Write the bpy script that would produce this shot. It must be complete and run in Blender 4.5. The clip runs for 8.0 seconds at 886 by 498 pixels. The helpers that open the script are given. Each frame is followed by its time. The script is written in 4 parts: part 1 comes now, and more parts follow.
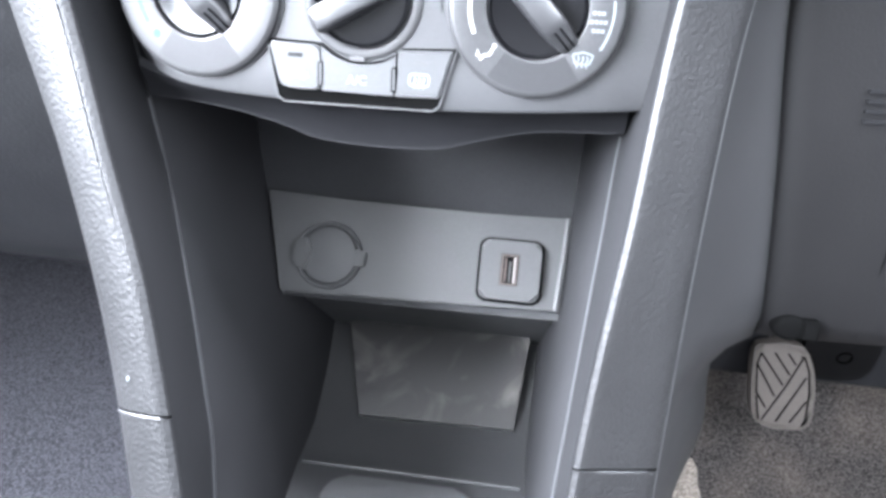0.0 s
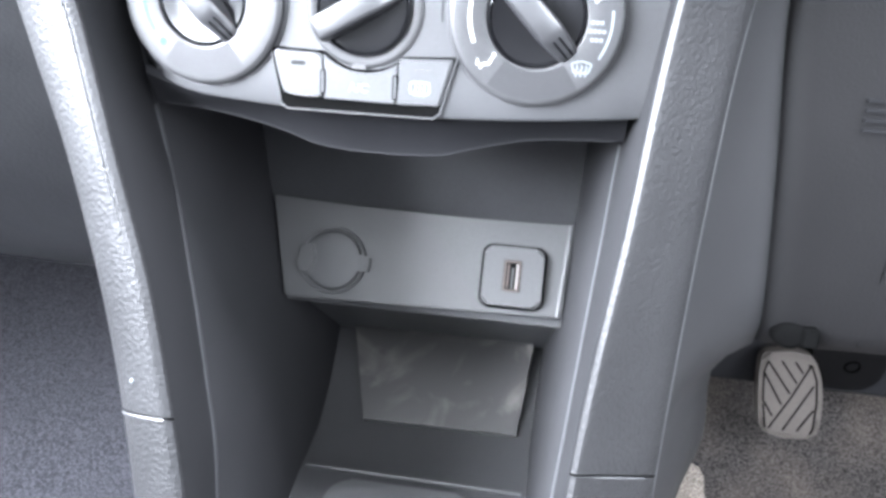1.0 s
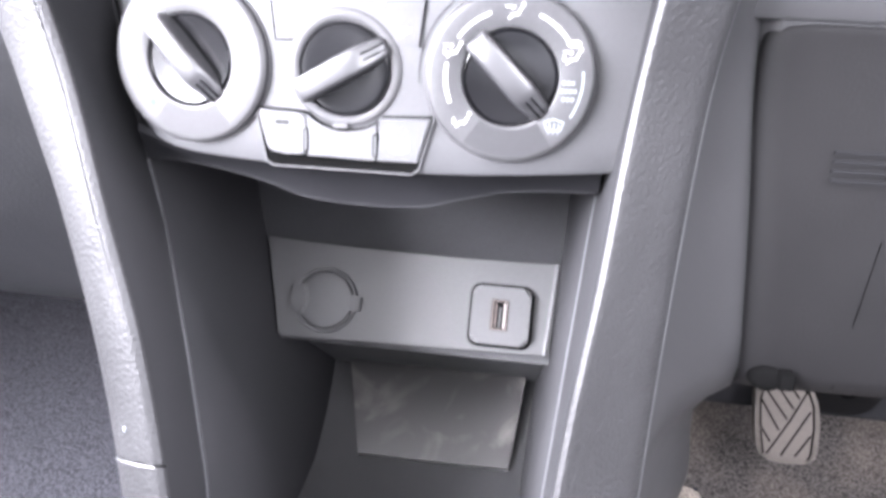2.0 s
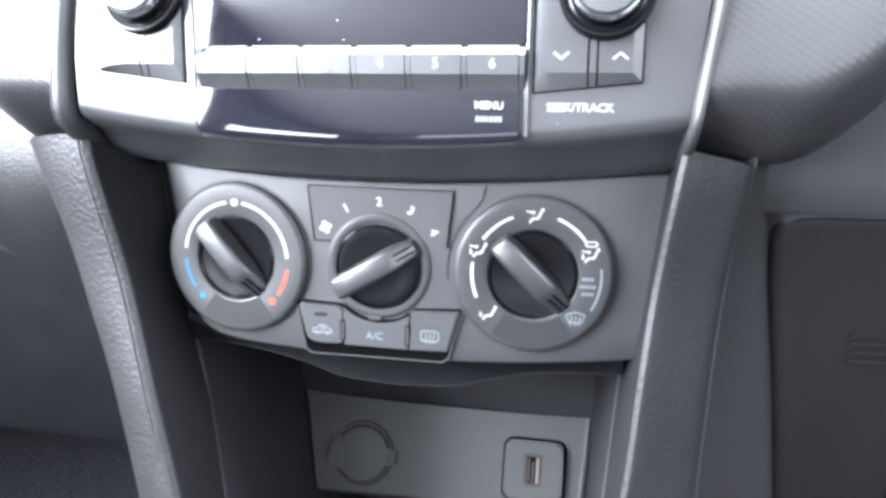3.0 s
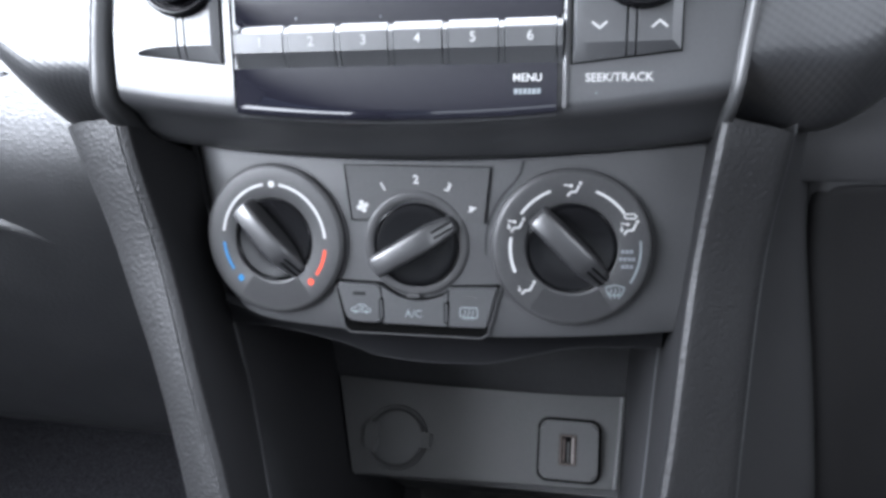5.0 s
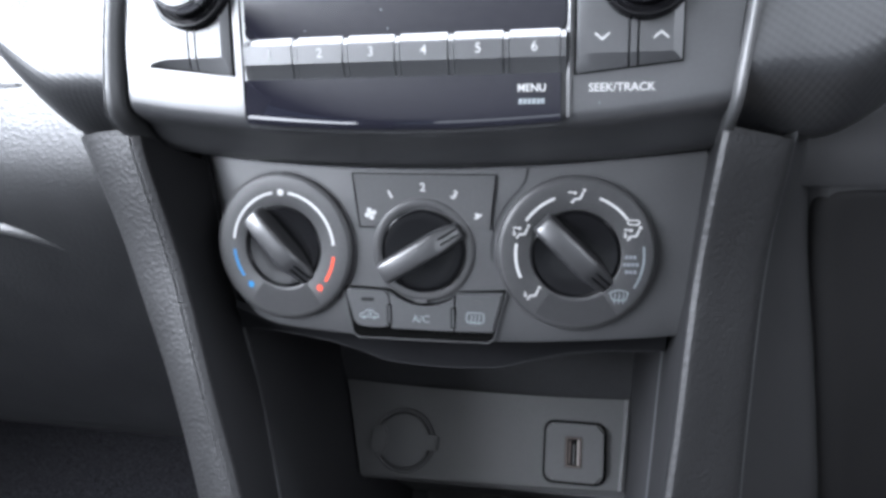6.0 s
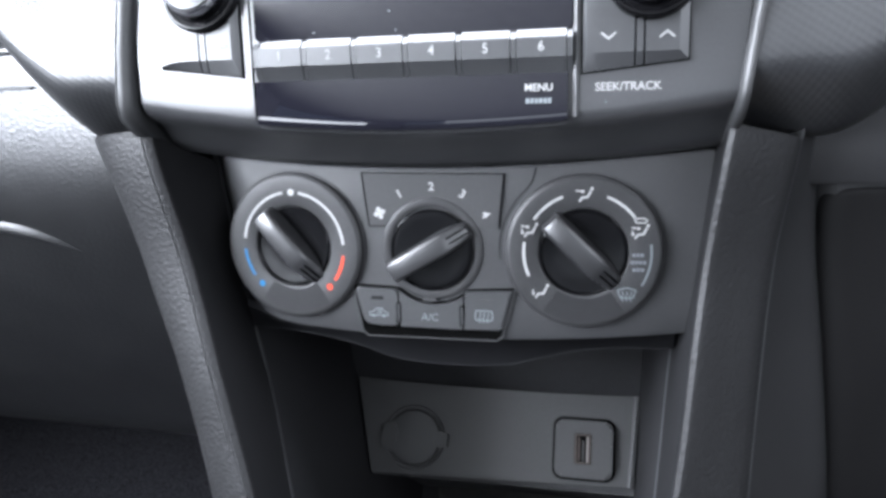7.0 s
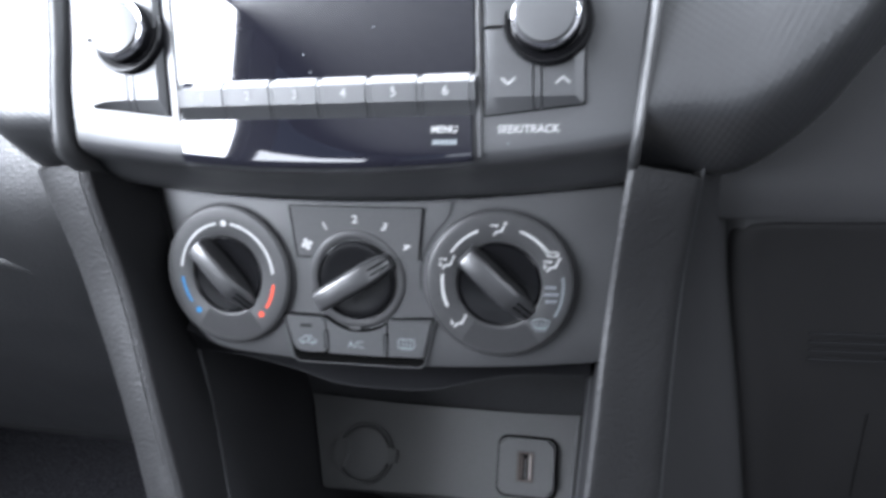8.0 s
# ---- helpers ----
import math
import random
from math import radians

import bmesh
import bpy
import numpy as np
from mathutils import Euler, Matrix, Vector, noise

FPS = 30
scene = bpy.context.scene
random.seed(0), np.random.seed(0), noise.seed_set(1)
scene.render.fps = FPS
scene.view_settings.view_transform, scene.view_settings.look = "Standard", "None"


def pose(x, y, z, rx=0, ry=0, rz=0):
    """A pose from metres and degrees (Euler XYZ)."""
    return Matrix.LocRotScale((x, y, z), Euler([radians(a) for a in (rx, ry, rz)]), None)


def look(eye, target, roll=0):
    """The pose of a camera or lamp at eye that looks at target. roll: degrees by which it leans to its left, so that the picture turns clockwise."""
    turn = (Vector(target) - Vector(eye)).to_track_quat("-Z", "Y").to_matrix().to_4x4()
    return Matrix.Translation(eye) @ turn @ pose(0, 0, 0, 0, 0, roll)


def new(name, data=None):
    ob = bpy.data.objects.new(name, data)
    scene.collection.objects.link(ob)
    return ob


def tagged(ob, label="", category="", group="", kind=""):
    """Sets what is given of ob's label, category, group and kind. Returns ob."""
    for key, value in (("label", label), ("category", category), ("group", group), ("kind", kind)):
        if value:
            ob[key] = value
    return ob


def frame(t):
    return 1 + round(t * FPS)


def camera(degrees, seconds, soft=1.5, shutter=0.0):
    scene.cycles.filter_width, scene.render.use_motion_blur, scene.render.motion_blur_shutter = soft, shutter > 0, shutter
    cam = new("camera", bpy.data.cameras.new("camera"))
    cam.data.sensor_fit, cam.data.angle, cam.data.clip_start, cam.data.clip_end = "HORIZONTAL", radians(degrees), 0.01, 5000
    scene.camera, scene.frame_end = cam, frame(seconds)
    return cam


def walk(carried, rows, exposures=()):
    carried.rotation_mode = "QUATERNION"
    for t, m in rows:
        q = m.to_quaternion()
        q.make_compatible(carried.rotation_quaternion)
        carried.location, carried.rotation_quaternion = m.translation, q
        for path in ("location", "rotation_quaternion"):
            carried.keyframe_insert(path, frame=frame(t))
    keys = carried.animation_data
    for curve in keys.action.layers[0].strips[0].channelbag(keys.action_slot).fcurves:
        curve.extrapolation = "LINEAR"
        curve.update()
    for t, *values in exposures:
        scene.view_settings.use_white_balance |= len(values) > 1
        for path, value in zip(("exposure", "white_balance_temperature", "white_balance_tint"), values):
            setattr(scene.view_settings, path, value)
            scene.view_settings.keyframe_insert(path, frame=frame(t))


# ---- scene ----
cam = camera(61.01, 8.0, soft=3.3, shutter=0.5)
PATH = [
    (0, (0.0608, -0.2361, 0.5856), (0.0169, 0.0764, 0.3398), 0.57),
    (0.5, (0.0611, -0.2376, 0.5853), (0.0140, 0.0763, 0.3418), 0.37),
    (1, (0.0651, -0.2376, 0.5873), (0.0149, 0.0759, 0.3439), 0.24),
    (1.2, (0.0670, -0.2374, 0.5892), (0.0149, 0.0770, 0.3474), 0.14),
    (2.3, (0.0806, -0.2300, 0.6211), (0.0181, 0.0894, 0.3885), -1.98),
    (2.5, (0.0837, -0.2236, 0.6369), (0.0116, 0.1043, 0.4193), -2.85),
    (2.7, (0.0790, -0.2239, 0.6431), (0.0060, 0.1116, 0.4379), -3.61),
    (3, (0.0775, -0.2255, 0.6440), (-0.0002, 0.1114, 0.4428), -3.67),
    (3.5, (0.0742, -0.2278, 0.6380), (-0.0080, 0.1095, 0.4394), -4.05),
    (4, (0.0727, -0.2291, 0.6334), (-0.0083, 0.1073, 0.4327), -4.33),
    (4.5, (0.0713, -0.2308, 0.6349), (-0.0118, 0.1051, 0.4341), -4.90),
    (5, (0.0691, -0.2319, 0.6384), (-0.0153, 0.1030, 0.4366), -5.46),
    (5.2, (0.0684, -0.2324, 0.6404), (-0.0160, 0.1024, 0.4386), -5.59),
    (6.3, (0.0705, -0.2358, 0.6425), (-0.0177, 0.0990, 0.4421), -6.16),
    (6.5, (0.0712, -0.2350, 0.6422), (-0.0183, 0.0990, 0.4411), -6.32),
    (7, (0.0705, -0.2368, 0.6442), (-0.0216, 0.0961, 0.4425), -6.69),
    (7.5, (0.0806, -0.2349, 0.6478), (-0.0159, 0.0965, 0.4455), -7.10),
    (7.8, (0.0951, -0.2328, 0.6493), (-0.0041, 0.0991, 0.4493), -7.17),
    (8, (0.1062, -0.2310, 0.6565), (0.0079, 0.1000, 0.4546), -7.13),
]
EXPOSURES = [(0.0, 2.55, 6500, 10), (1.2, 2.63, 6500, 10), (2.3, 2.88, 6900, 20), (2.6, 2.36, 6700, 15), (3.0, 1.45, 6500, 10), (3.6, 0.64, 6500, 10), (4.5, 0.42, 6500, 10), (8.0, 0.39, 6500, 10)]
walk(cam, [(t, look(eye, target, roll)) for t, eye, target, roll in PATH], EXPOSURES)

# ---- light ----
world = bpy.data.worlds.new("sky")
scene.world = world
world.use_nodes = True
wn = world.node_tree
sky = wn.nodes.new("ShaderNodeTexSky")
sky.sky_type, sky.sun_disc = "NISHITA", False
sky.sun_elevation, sky.sun_rotation = radians(48), radians(-110)
wn.links.new(sky.outputs[0], wn.nodes["Background"].inputs[0])
wn.nodes["Background"].inputs[1].default_value = 0.06
sun = new("sun", bpy.data.lights.new("sun", "SUN"))
sun.data.energy, sun.data.angle, sun.data.color = 0.6, radians(12), (1, 0.96, 0.9)
sun.matrix_world = look((-3, -1.2, 3.4), (0, 0, 0))


def window_light(name, eye, target, w, h, power, color=(0.825, 0.885, 1.0), roll=0):
    lamp = new(name, bpy.data.lights.new(name, "AREA"))
    lamp.data.shape, lamp.data.size, lamp.data.size_y = "RECTANGLE", w, h
    lamp.data.energy, lamp.data.color = power, color
    lamp.matrix_world = look(eye, target, roll)
    return lamp


window_light("passenger_window_light", (-0.70, -0.385, 0.97), (0.0, -0.385, 0.97), 1.39, 0.32, 121, roll=3.5)
window_light("rear_passenger_window_light", (-0.70, -1.57, 0.88), (0.0, -1.57, 0.88), 0.72, 0.19, 8)
window_light("driver_window_light", (0.70, -0.45, 0.965), (0.0, -0.45, 0.965), 1.5, 0.33, 17)
window_light("windscreen_light", (0.0, 0.20, 0.985), (0.0, -0.28, 0.105), 1.2, 0.46, 60)
window_light("rear_window_light", (0.0, -2.38, 1.02), (0.0, 0.0, 0.9), 1.1, 0.28, 3)

# ---- frames and helpers ----
LEAN = 20.0                       # the console's face leans back by this
CON = pose(0, 0, 0.5, -LEAN)      # console frame: x right, y forward, z up the face; millimetres / 1000
CEN = {}


def thing(name, origin, label, category, group="", kind="", turn=CON):
    """An empty at the thing's base; its parts are modelled in console millimetres."""
    ob = new(name)
    ob.empty_display_size = 0.01
    ob.matrix_world = turn @ Matrix.Translation(Vector(origin) / 1000)
    CEN[ob.name] = Vector(origin)
    return tagged(ob, label, category, group, kind)


def part(name, bm, material, parent, label="", smooth=35):
    """Links a bmesh (console millimetres) as one mesh under a thing or a part."""
    o = CEN[parent.name]
    for v in bm.verts:
        v.co = (v.co - o) / 1000
    bmesh.ops.recalc_face_normals(bm, faces=bm.faces)
    me = bpy.data.meshes.new(name)
    bm.to_mesh(me)
    bm.free()
    if smooth:
        for p in me.polygons:
            p.use_smooth = True
        me.set_sharp_from_angle(angle=radians(smooth))
    me.materials.append(material)
    ob = new(name, me)
    ob.parent = parent
    CEN[ob.name] = o
    return tagged(ob, label)


def solo(name, bm, material, origin, label, category, group="", kind="", turn=CON, smooth=35):
    """A thing that is one mesh."""
    for v in bm.verts:
        v.co = (v.co - Vector(origin)) / 1000
    bmesh.ops.recalc_face_normals(bm, faces=bm.faces)
    me = bpy.data.meshes.new(name)
    bm.to_mesh(me)
    bm.free()
    if smooth:
        for p in me.polygons:
            p.use_smooth = True
        me.set_sharp_from_angle(angle=radians(smooth))
    me.materials.append(material)
    ob = new(name, me)
    ob.matrix_world = turn @ Matrix.Translation(Vector(origin) / 1000)
    CEN[ob.name] = Vector(origin)
    return tagged(ob, label, category, group, kind)


def lerp(table, s):
    """Smooth reading of a table of (key, value...) rows, keys rising."""
    rows = sorted(table)
    if s <= rows[0][0]:
        return rows[0][1:] if len(rows[0]) > 2 else rows[0][1]
    if s >= rows[-1][0]:
        return rows[-1][1:] if len(rows[0]) > 2 else rows[-1][1]
    n = next(i for i in range(len(rows) - 1) if rows[i][0] <= s <= rows[i + 1][0])
    f = (s - rows[n][0]) / (rows[n + 1][0] - rows[n][0])
    out = []
    for k in range(1, len(rows[0])):
        p0 = rows[max(n - 1, 0)]
        p1, p2 = rows[n], rows[n + 1]
        p3 = rows[min(n + 2, len(rows) - 1)]
        h = p2[0] - p1[0]
        m1 = (p2[k] - p0[k]) / max(p2[0] - p0[0], 1e-6) * h
        m2 = (p3[k] - p1[k]) / max(p3[0] - p1[0], 1e-6) * h
        f2, f3 = f * f, f * f * f
        out.append((2 * f3 - 3 * f2 + 1) * p1[k] + (f3 - 2 * f2 + f) * m1 + (3 * f2 - 2 * f3) * p2[k] + (f3 - f2) * m2)
    return out[0] if len(out) == 1 else tuple(out)


def sheet(grid, back=None, bm=None):
    """A surface through rows of points; back: a shift that gives it thickness."""
    bm = bm or bmesh.new()
    vs = [[bm.verts.new(p) for p in row] for row in grid]
    for a, b in zip(vs, vs[1:]):
        for i in range(len(a) - 1):
            bm.faces.new((a[i], a[i + 1], b[i + 1], b[i]))
    if back is not None:
        bk = Vector(back)
        ws = [[bm.verts.new(Vector(p) + bk) for p in row] for row in grid]
        for a, b in zip(ws, ws[1:]):
            for i in range(len(a) - 1):
                bm.faces.new((a[i], b[i], b[i + 1], a[i + 1]))
        ring = lambda g: g[0] + [r[-1] for r in g[1:]] + g[-1][-2::-1] + [r[0] for r in g[-2:0:-1]]
        ra, rb = ring(vs), ring(ws)
        for i in range(len(ra)):
            j = (i + 1) % len(ra)
            bm.faces.new((ra[i], rb[i], rb[j], ra[j]))
    return bm


def prism(outline, y0, y1, bevel=0.0, segs=2, taper=0.0, bm=None):
    """A flat piece: outline (x, z) from its front y0 back to y1; taper widens the back."""
    own = bmesh.new()
    cx = sum(p[0] for p in outline) / len(outline)
    cz = sum(p[1] for p in outline) / len(outline)
    front = [own.verts.new((x, y0, z)) for x, z in outline]
    backs = []
    for x, z in outline:
        d = Vector((x - cx, z - cz))
        d = d * (1 + taper / max(d.length, 1e-6))
        backs.append(own.verts.new((cx + d.x, y1, cz + d.y)))
    f = own.faces.new(front)
    own.faces.new(backs[::-1])
    for i in range(len(front)):
        j = (i + 1) % len(front)
        own.faces.new((front[i], backs[i], backs[j], front[j]))
    if bevel:
        bmesh.ops.bevel(own, geom=list(f.edges), offset=bevel, segments=segs, affect="EDGES", clamp_overlap=True)
    if bm is None:
        return own
    me = bpy.data.meshes.new("tmp")
    own.to_mesh(me)
    own.free()
    bm.from_mesh(me)
    bpy.data.meshes.remove(me)
    return bm


def rounded(x0, z0, x1, z1, r, n=5):
    """Outline of a rounded rectangle."""
    out = []
    for cx, cz, a in ((x1 - r, z1 - r, 0), (x0 + r, z1 - r, 90), (x0 + r, z0 + r, 180), (x1 - r, z0 + r, 270)):
        for k in range(n + 1):
            b = radians(a + 90 * k / n)
            out.append((cx + r * math.cos(b), cz + r * math.sin(b)))
    return out


def soften(outline, r, n=3):
    """Rounds the corners of an outline."""
    out = []
    m = len(outline)
    for i in range(m):
        p, a, b = Vector(outline[i]), Vector(outline[i - 1]), Vector(outline[(i + 1) % m])
        u, v = (a - p), (b - p)
        d = min(r, u.length * 0.45, v.length * 0.45)
        s, e = p + u.normalized() * d, p + v.normalized() * d
        for k in range(n + 1):
            f = k / n
            q = s * (1 - f) ** 2 + p * 2 * f * (1 - f) + e * f * f
            out.append((q.x, q.y))
    return out


def lathe(profile, cx, cz, n=56, bm=None, tilt=0.0):
    """A turned body round the y axis: profile of (radius, y)."""
    bm = bm or bmesh.new()
    y0 = profile[-1][1]
    rings = []
    for r, y in profile:
        if r < 1e-6:
            pts = [Vector((0, y - y0, 0))]
        else:
            pts = [Vector((r * math.cos(2 * math.pi * k / n), y - y0, r * math.sin(2 * math.pi * k / n))) for k in range(n)]
        turn = Matrix.Rotation(radians(tilt), 3, "X")
        rings.append([bm.verts.new(turn @ p + Vector((cx, y0, cz))) for p in pts])
    for a, b in zip(rings, rings[1:]):
        for k in range(n):
            j = (k + 1) % n
            if len(a) == 1 and len(b) == 1:
                continue
            if len(a) == 1:
                bm.faces.new((a[0], b[k], b[j]))
            elif len(b) == 1:
                bm.faces.new((a[k], a[j], b[0]))
            else:
                bm.faces.new((a[k], a[j], b[j], b[k]))
    return bm


def arc_mark(cx, cz, r, a0, a1, w, y, n=18, bm=None):
    """A printed arc; angles in degrees clockwise from the top, round ends."""
    out = []
    for k in range(n + 1):
        a = radians(a0 + (a1 - a0) * k / n)
        out.append((cx + (r + w / 2) * math.sin(a), cz + (r + w / 2) * math.cos(a)))
    for k in range(n + 1):
        a = radians(a1 + (a0 - a1) * k / n)
        out.append((cx + (r - w / 2) * math.sin(a), cz + (r - w / 2) * math.cos(a)))
    return prism(out, y - 0.12, y + 0.3, bm=bm)


def dot_mark(cx, cz, r, y, bm=None, n=16, sx=1.0):
    return prism([(cx + sx * r * math.cos(2 * math.pi * k / n), cz + r * math.sin(2 * math.pi * k / n)) for k in range(n)], y - 0.12, y + 0.3, bm=bm)


def stroke(points, w, y, bm=None):
    """A printed line of short straight strokes."""
    bm = bm or bmesh.new()
    for a, b in zip(points, points[1:]):
        a, b = Vector(a), Vector(b)
        d = (b - a).normalized() * w * 0.3
        n = Vector((-d.y, d.x)).normalized() * w / 2
        a, b = a - d, b + d
        prism([tuple(a + n), tuple(a - n), tuple(b - n), tuple(b + n)], y - 0.12, y + 0.3, bm=bm)
    return bm


def lettering(body, size, x, z, y, bold=0.0):
    """Letters in the built-in font as a bmesh, facing the viewer, centred on (x, z)."""
    cu = bpy.data.curves.new("letters", "FONT")
    cu.body, cu.size, cu.align_x, cu.align_y, cu.extrude, cu.offset, cu.resolution_u = body, size, "CENTER", "CENTER", 0.1, bold, 3
    ob = new("letters", cu)
    bpy.context.view_layer.update()
    me = bpy.data.meshes.new_from_object(ob.evaluated_get(bpy.context.evaluated_depsgraph_get()))
    bm = bmesh.new()
    bm.from_mesh(me)
    bpy.data.objects.remove(ob)
    bpy.data.curves.remove(cu)
    bpy.data.meshes.remove(me)
    for v in bm.verts:
        v.co = Vector((x + v.co.x, y - v.co.z, z + v.co.y))
    return bm


# ---- materials ----
def material(name, base, rough=0.5, grain=0.0, grain_size=1.0, metal=0.0, spec=0.5, vary=0.15, kind="noise", depth=0.25, stretch=(1, 1, 1)):
    """A procedural surface; grain_size in millimetres."""
    m = bpy.data.materials.new(name)
    m.use_nodes = True
    t = m.node_tree
    b = t.nodes["Principled BSDF"]
    b.inputs["Roughness"].default_value, b.inputs["Metallic"].default_value = rough, metal
    b.inputs["Specular IOR Level"].default_value = spec
    co = t.nodes.new("ShaderNodeTexCoord")
    big = t.nodes.new("ShaderNodeTexNoise")
    big.inputs["Scale"].default_value, big.inputs["Detail"].default_value = 35, 4
    t.links.new(co.outputs["Object"], big.inputs["Vector"])
    fine = t.nodes.new("ShaderNodeTexNoise")
    fine.inputs["Scale"].default_value, fine.inputs["Detail"].default_value = 900, 2
    t.links.new(co.outputs["Object"], fine.inputs["Vector"])
    add = t.nodes.new("ShaderNodeMath")
    add.operation = "ADD"
    t.links.new(big.outputs["Fac"], add.inputs[0])
    t.links.new(fine.outputs["Fac"], add.inputs[1])
    ramp = t.nodes.new("ShaderNodeMapRange")
    ramp.inputs["From Min"].default_value, ramp.inputs["From Max"].default_value = 0.7, 1.3
    ramp.inputs["To Min"].default_value, ramp.inputs["To Max"].default_value = 1 - vary, 1 + vary
    t.links.new(add.outputs[0], ramp.inputs["Value"])
    mul = t.nodes.new("ShaderNodeVectorMath")
    mul.operation = "SCALE"
    mul.inputs[0].default_value = base
    t.links.new(ramp.outputs[0], mul.inputs["Scale"])
    t.links.new(mul.outputs[0], b.inputs["Base Color"])
    rr = t.nodes.new("ShaderNodeMapRange")
    rr.inputs["From Min"].default_value, rr.inputs["From Max"].default_value = 0.3, 0.7
    rr.inputs["To Min"].default_value, rr.inputs["To Max"].default_value = max(rough - 0.12 * vary, 0.02), min(rough + 0.2 * vary, 1)
    t.links.new(big.outputs["Fac"], rr.inputs["Value"])
    t.links.new(rr.outputs[0], b.inputs["Roughness"])
    if grain:
        bump = t.nodes.new("ShaderNodeBump")
        bump.inputs["Strength"].default_value, bump.inputs["Distance"].default_value = grain, grain_size / 1000 * depth
        if kind == "leather":
            tex = t.nodes.new("ShaderNodeTexVoronoi")
            tex.feature = "F1"
            tex.inputs["Scale"].default_value = 1000 / grain_size
            wob = t.nodes.new("ShaderNodeTexNoise")
            wob.inputs["Scale"].default_value = 400 / grain_size
            mixv = t.nodes.new("ShaderNodeVectorMath")
            mixv.operation = "MULTIPLY_ADD"
            mixv.inputs[1].default_value = (grain_size / 4500,) * 3
            t.links.new(co.outputs["Object"], wob.inputs["Vector"])
            t.links.new(wob.outputs["Color"], mixv.inputs[0])
            t.links.new(co.outputs["Object"], mixv.inputs[2])
            squash = t.nodes.new("ShaderNodeVectorMath")
            squash.operation = "MULTIPLY"
            squash.inputs[1].default_value = stretch
            t.links.new(mixv.outputs[0], squash.inputs[0])
            t.links.new(squash.outputs[0], tex.inputs["Vector"])
            bump.invert = True
            t.links.new(tex.outputs["Distance"], bump.inputs["Height"])
        elif kind == "weave":
            sep = t.nodes.new("ShaderNodeSeparateXYZ")
            t.links.new(co.outputs["Object"], sep.inputs[0])
            k = 2 * math.pi * 1000 / grain_size
            # rows of small diamonds, 2.9 mm across and 1.7 mm apart, running slightly uphill
            waves = []
            for sx, sz in ((0.333, 0.089), (-0.076, 0.284)):
                ax, az, su, si = (t.nodes.new("ShaderNodeMath") for _ in range(4))
                ax.operation = az.operation = "MULTIPLY"
                su.operation, si.operation = "ADD", "SINE"
                ax.inputs[1].default_value, az.inputs[1].default_value = k * sx, k * sz
                t.links.new(sep.outputs["X"], ax.inputs[0])
                t.links.new(sep.outputs["Z"], az.inputs[0])
                t.links.new(ax.outputs[0], su.inputs[0])
                t.links.new(az.outputs[0], su.inputs[1])
                t.links.new(su.outputs[0], si.inputs[0])
                waves.append(si)
            both = t.nodes.new("ShaderNodeMath")
            both.operation = "MULTIPLY"
            t.links.new(waves[0].outputs[0], both.inputs[0])
            t.links.new(waves[1].outputs[0], both.inputs[1])
            t.links.new(both.outputs[0], bump.inputs["Height"])
        else:
            tex = t.nodes.new("ShaderNodeTexNoise")
            tex.inputs["Scale"].default_value, tex.inputs["Detail"].default_value = 1000 / grain_size, 3
            t.links.new(co.outputs["Object"], tex.inputs["Vector"])
            t.links.new(tex.outputs["Fac"], bump.inputs["Height"])
        t.links.new(bump.outputs[0], b.inputs["Normal"])
    return m


PANEL = material("charcoal_panel_plastic", (0.0112, 0.0114, 0.0118), 0.48, 0.3, 0.45, spec=0.4, vary=0.12)
FASCIA = material("charcoal_fascia_plastic", (0.0185, 0.0188, 0.0197), 0.31, 0.25, 0.4)
TRIM = material("grained_trim_plastic", (0.007, 0.007, 0.0073), 0.5, 1.0, 1.65, spec=0.17, kind="leather", depth=0.14)
SOFT = material("grained_dash_plastic", (0.0048, 0.005, 0.0054), 0.42, 1.0, 1.7, spec=0.42, kind="leather", depth=0.07, stretch=(0.8, 1, 1.15))
# underside coloured near-black in place of the shade below the heater panel
UNDERSIDE = material("shade_underside_plastic", (0.005, 0.005, 0.0055), 0.85, 0.25, 0.7, spec=0.03)
NICKEL = material("dull_nickel", (0.11, 0.1, 0.095), 0.45, metal=1.0, vary=0.1)
BRONZE = material("brown_contact_metal", (0.02, 0.014, 0.012), 0.6, spec=0.2, vary=0.2)
CAPBLACK = material("dull_cap_plastic", (0.016, 0.016, 0.0165), 0.55, 0.25, 0.5, spec=0.3)
SCALE = material("fan_scale_plastic", (0.0135, 0.0136, 0.014), 0.55, 0.2, 0.4, spec=0.22)
SECTOR = material("sector_print_plastic", (0.0088, 0.0088, 0.0092), 0.5, 0.2, 0.4, spec=0.12)
WEAVE = material("woven_grain_plastic", (0.0115, 0.0118, 0.0125), 0.42, 0.3, 1.0, spec=0.4, kind="weave", depth=0.16)
BLACK = material("black_moulded_plastic", (0.013, 0.013, 0.0138), 0.6, 0.3, 0.6, spec=0.35)
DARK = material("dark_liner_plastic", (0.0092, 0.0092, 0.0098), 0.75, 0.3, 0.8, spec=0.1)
SLOT = material("slot_shade_plastic", (0.0035, 0.0035, 0.0038), 0.7, spec=0.05)
SATIN = material("satin_rim_plastic", (0.028, 0.028, 0.029), 0.4, 0.2, 0.6)
INNER = material("smooth_inner_plastic", (0.0066, 0.0066, 0.007), 0.7, 0.3, 0.6, spec=0.06)
GLOSS = material("piano_black_plastic", (0.004, 0.004, 0.006), 0.03, vary=0.03)
DIAL = material("dial_ring_plastic", (0.013, 0.013, 0.0134), 0.46, 0.2, 0.4, spec=0.18)
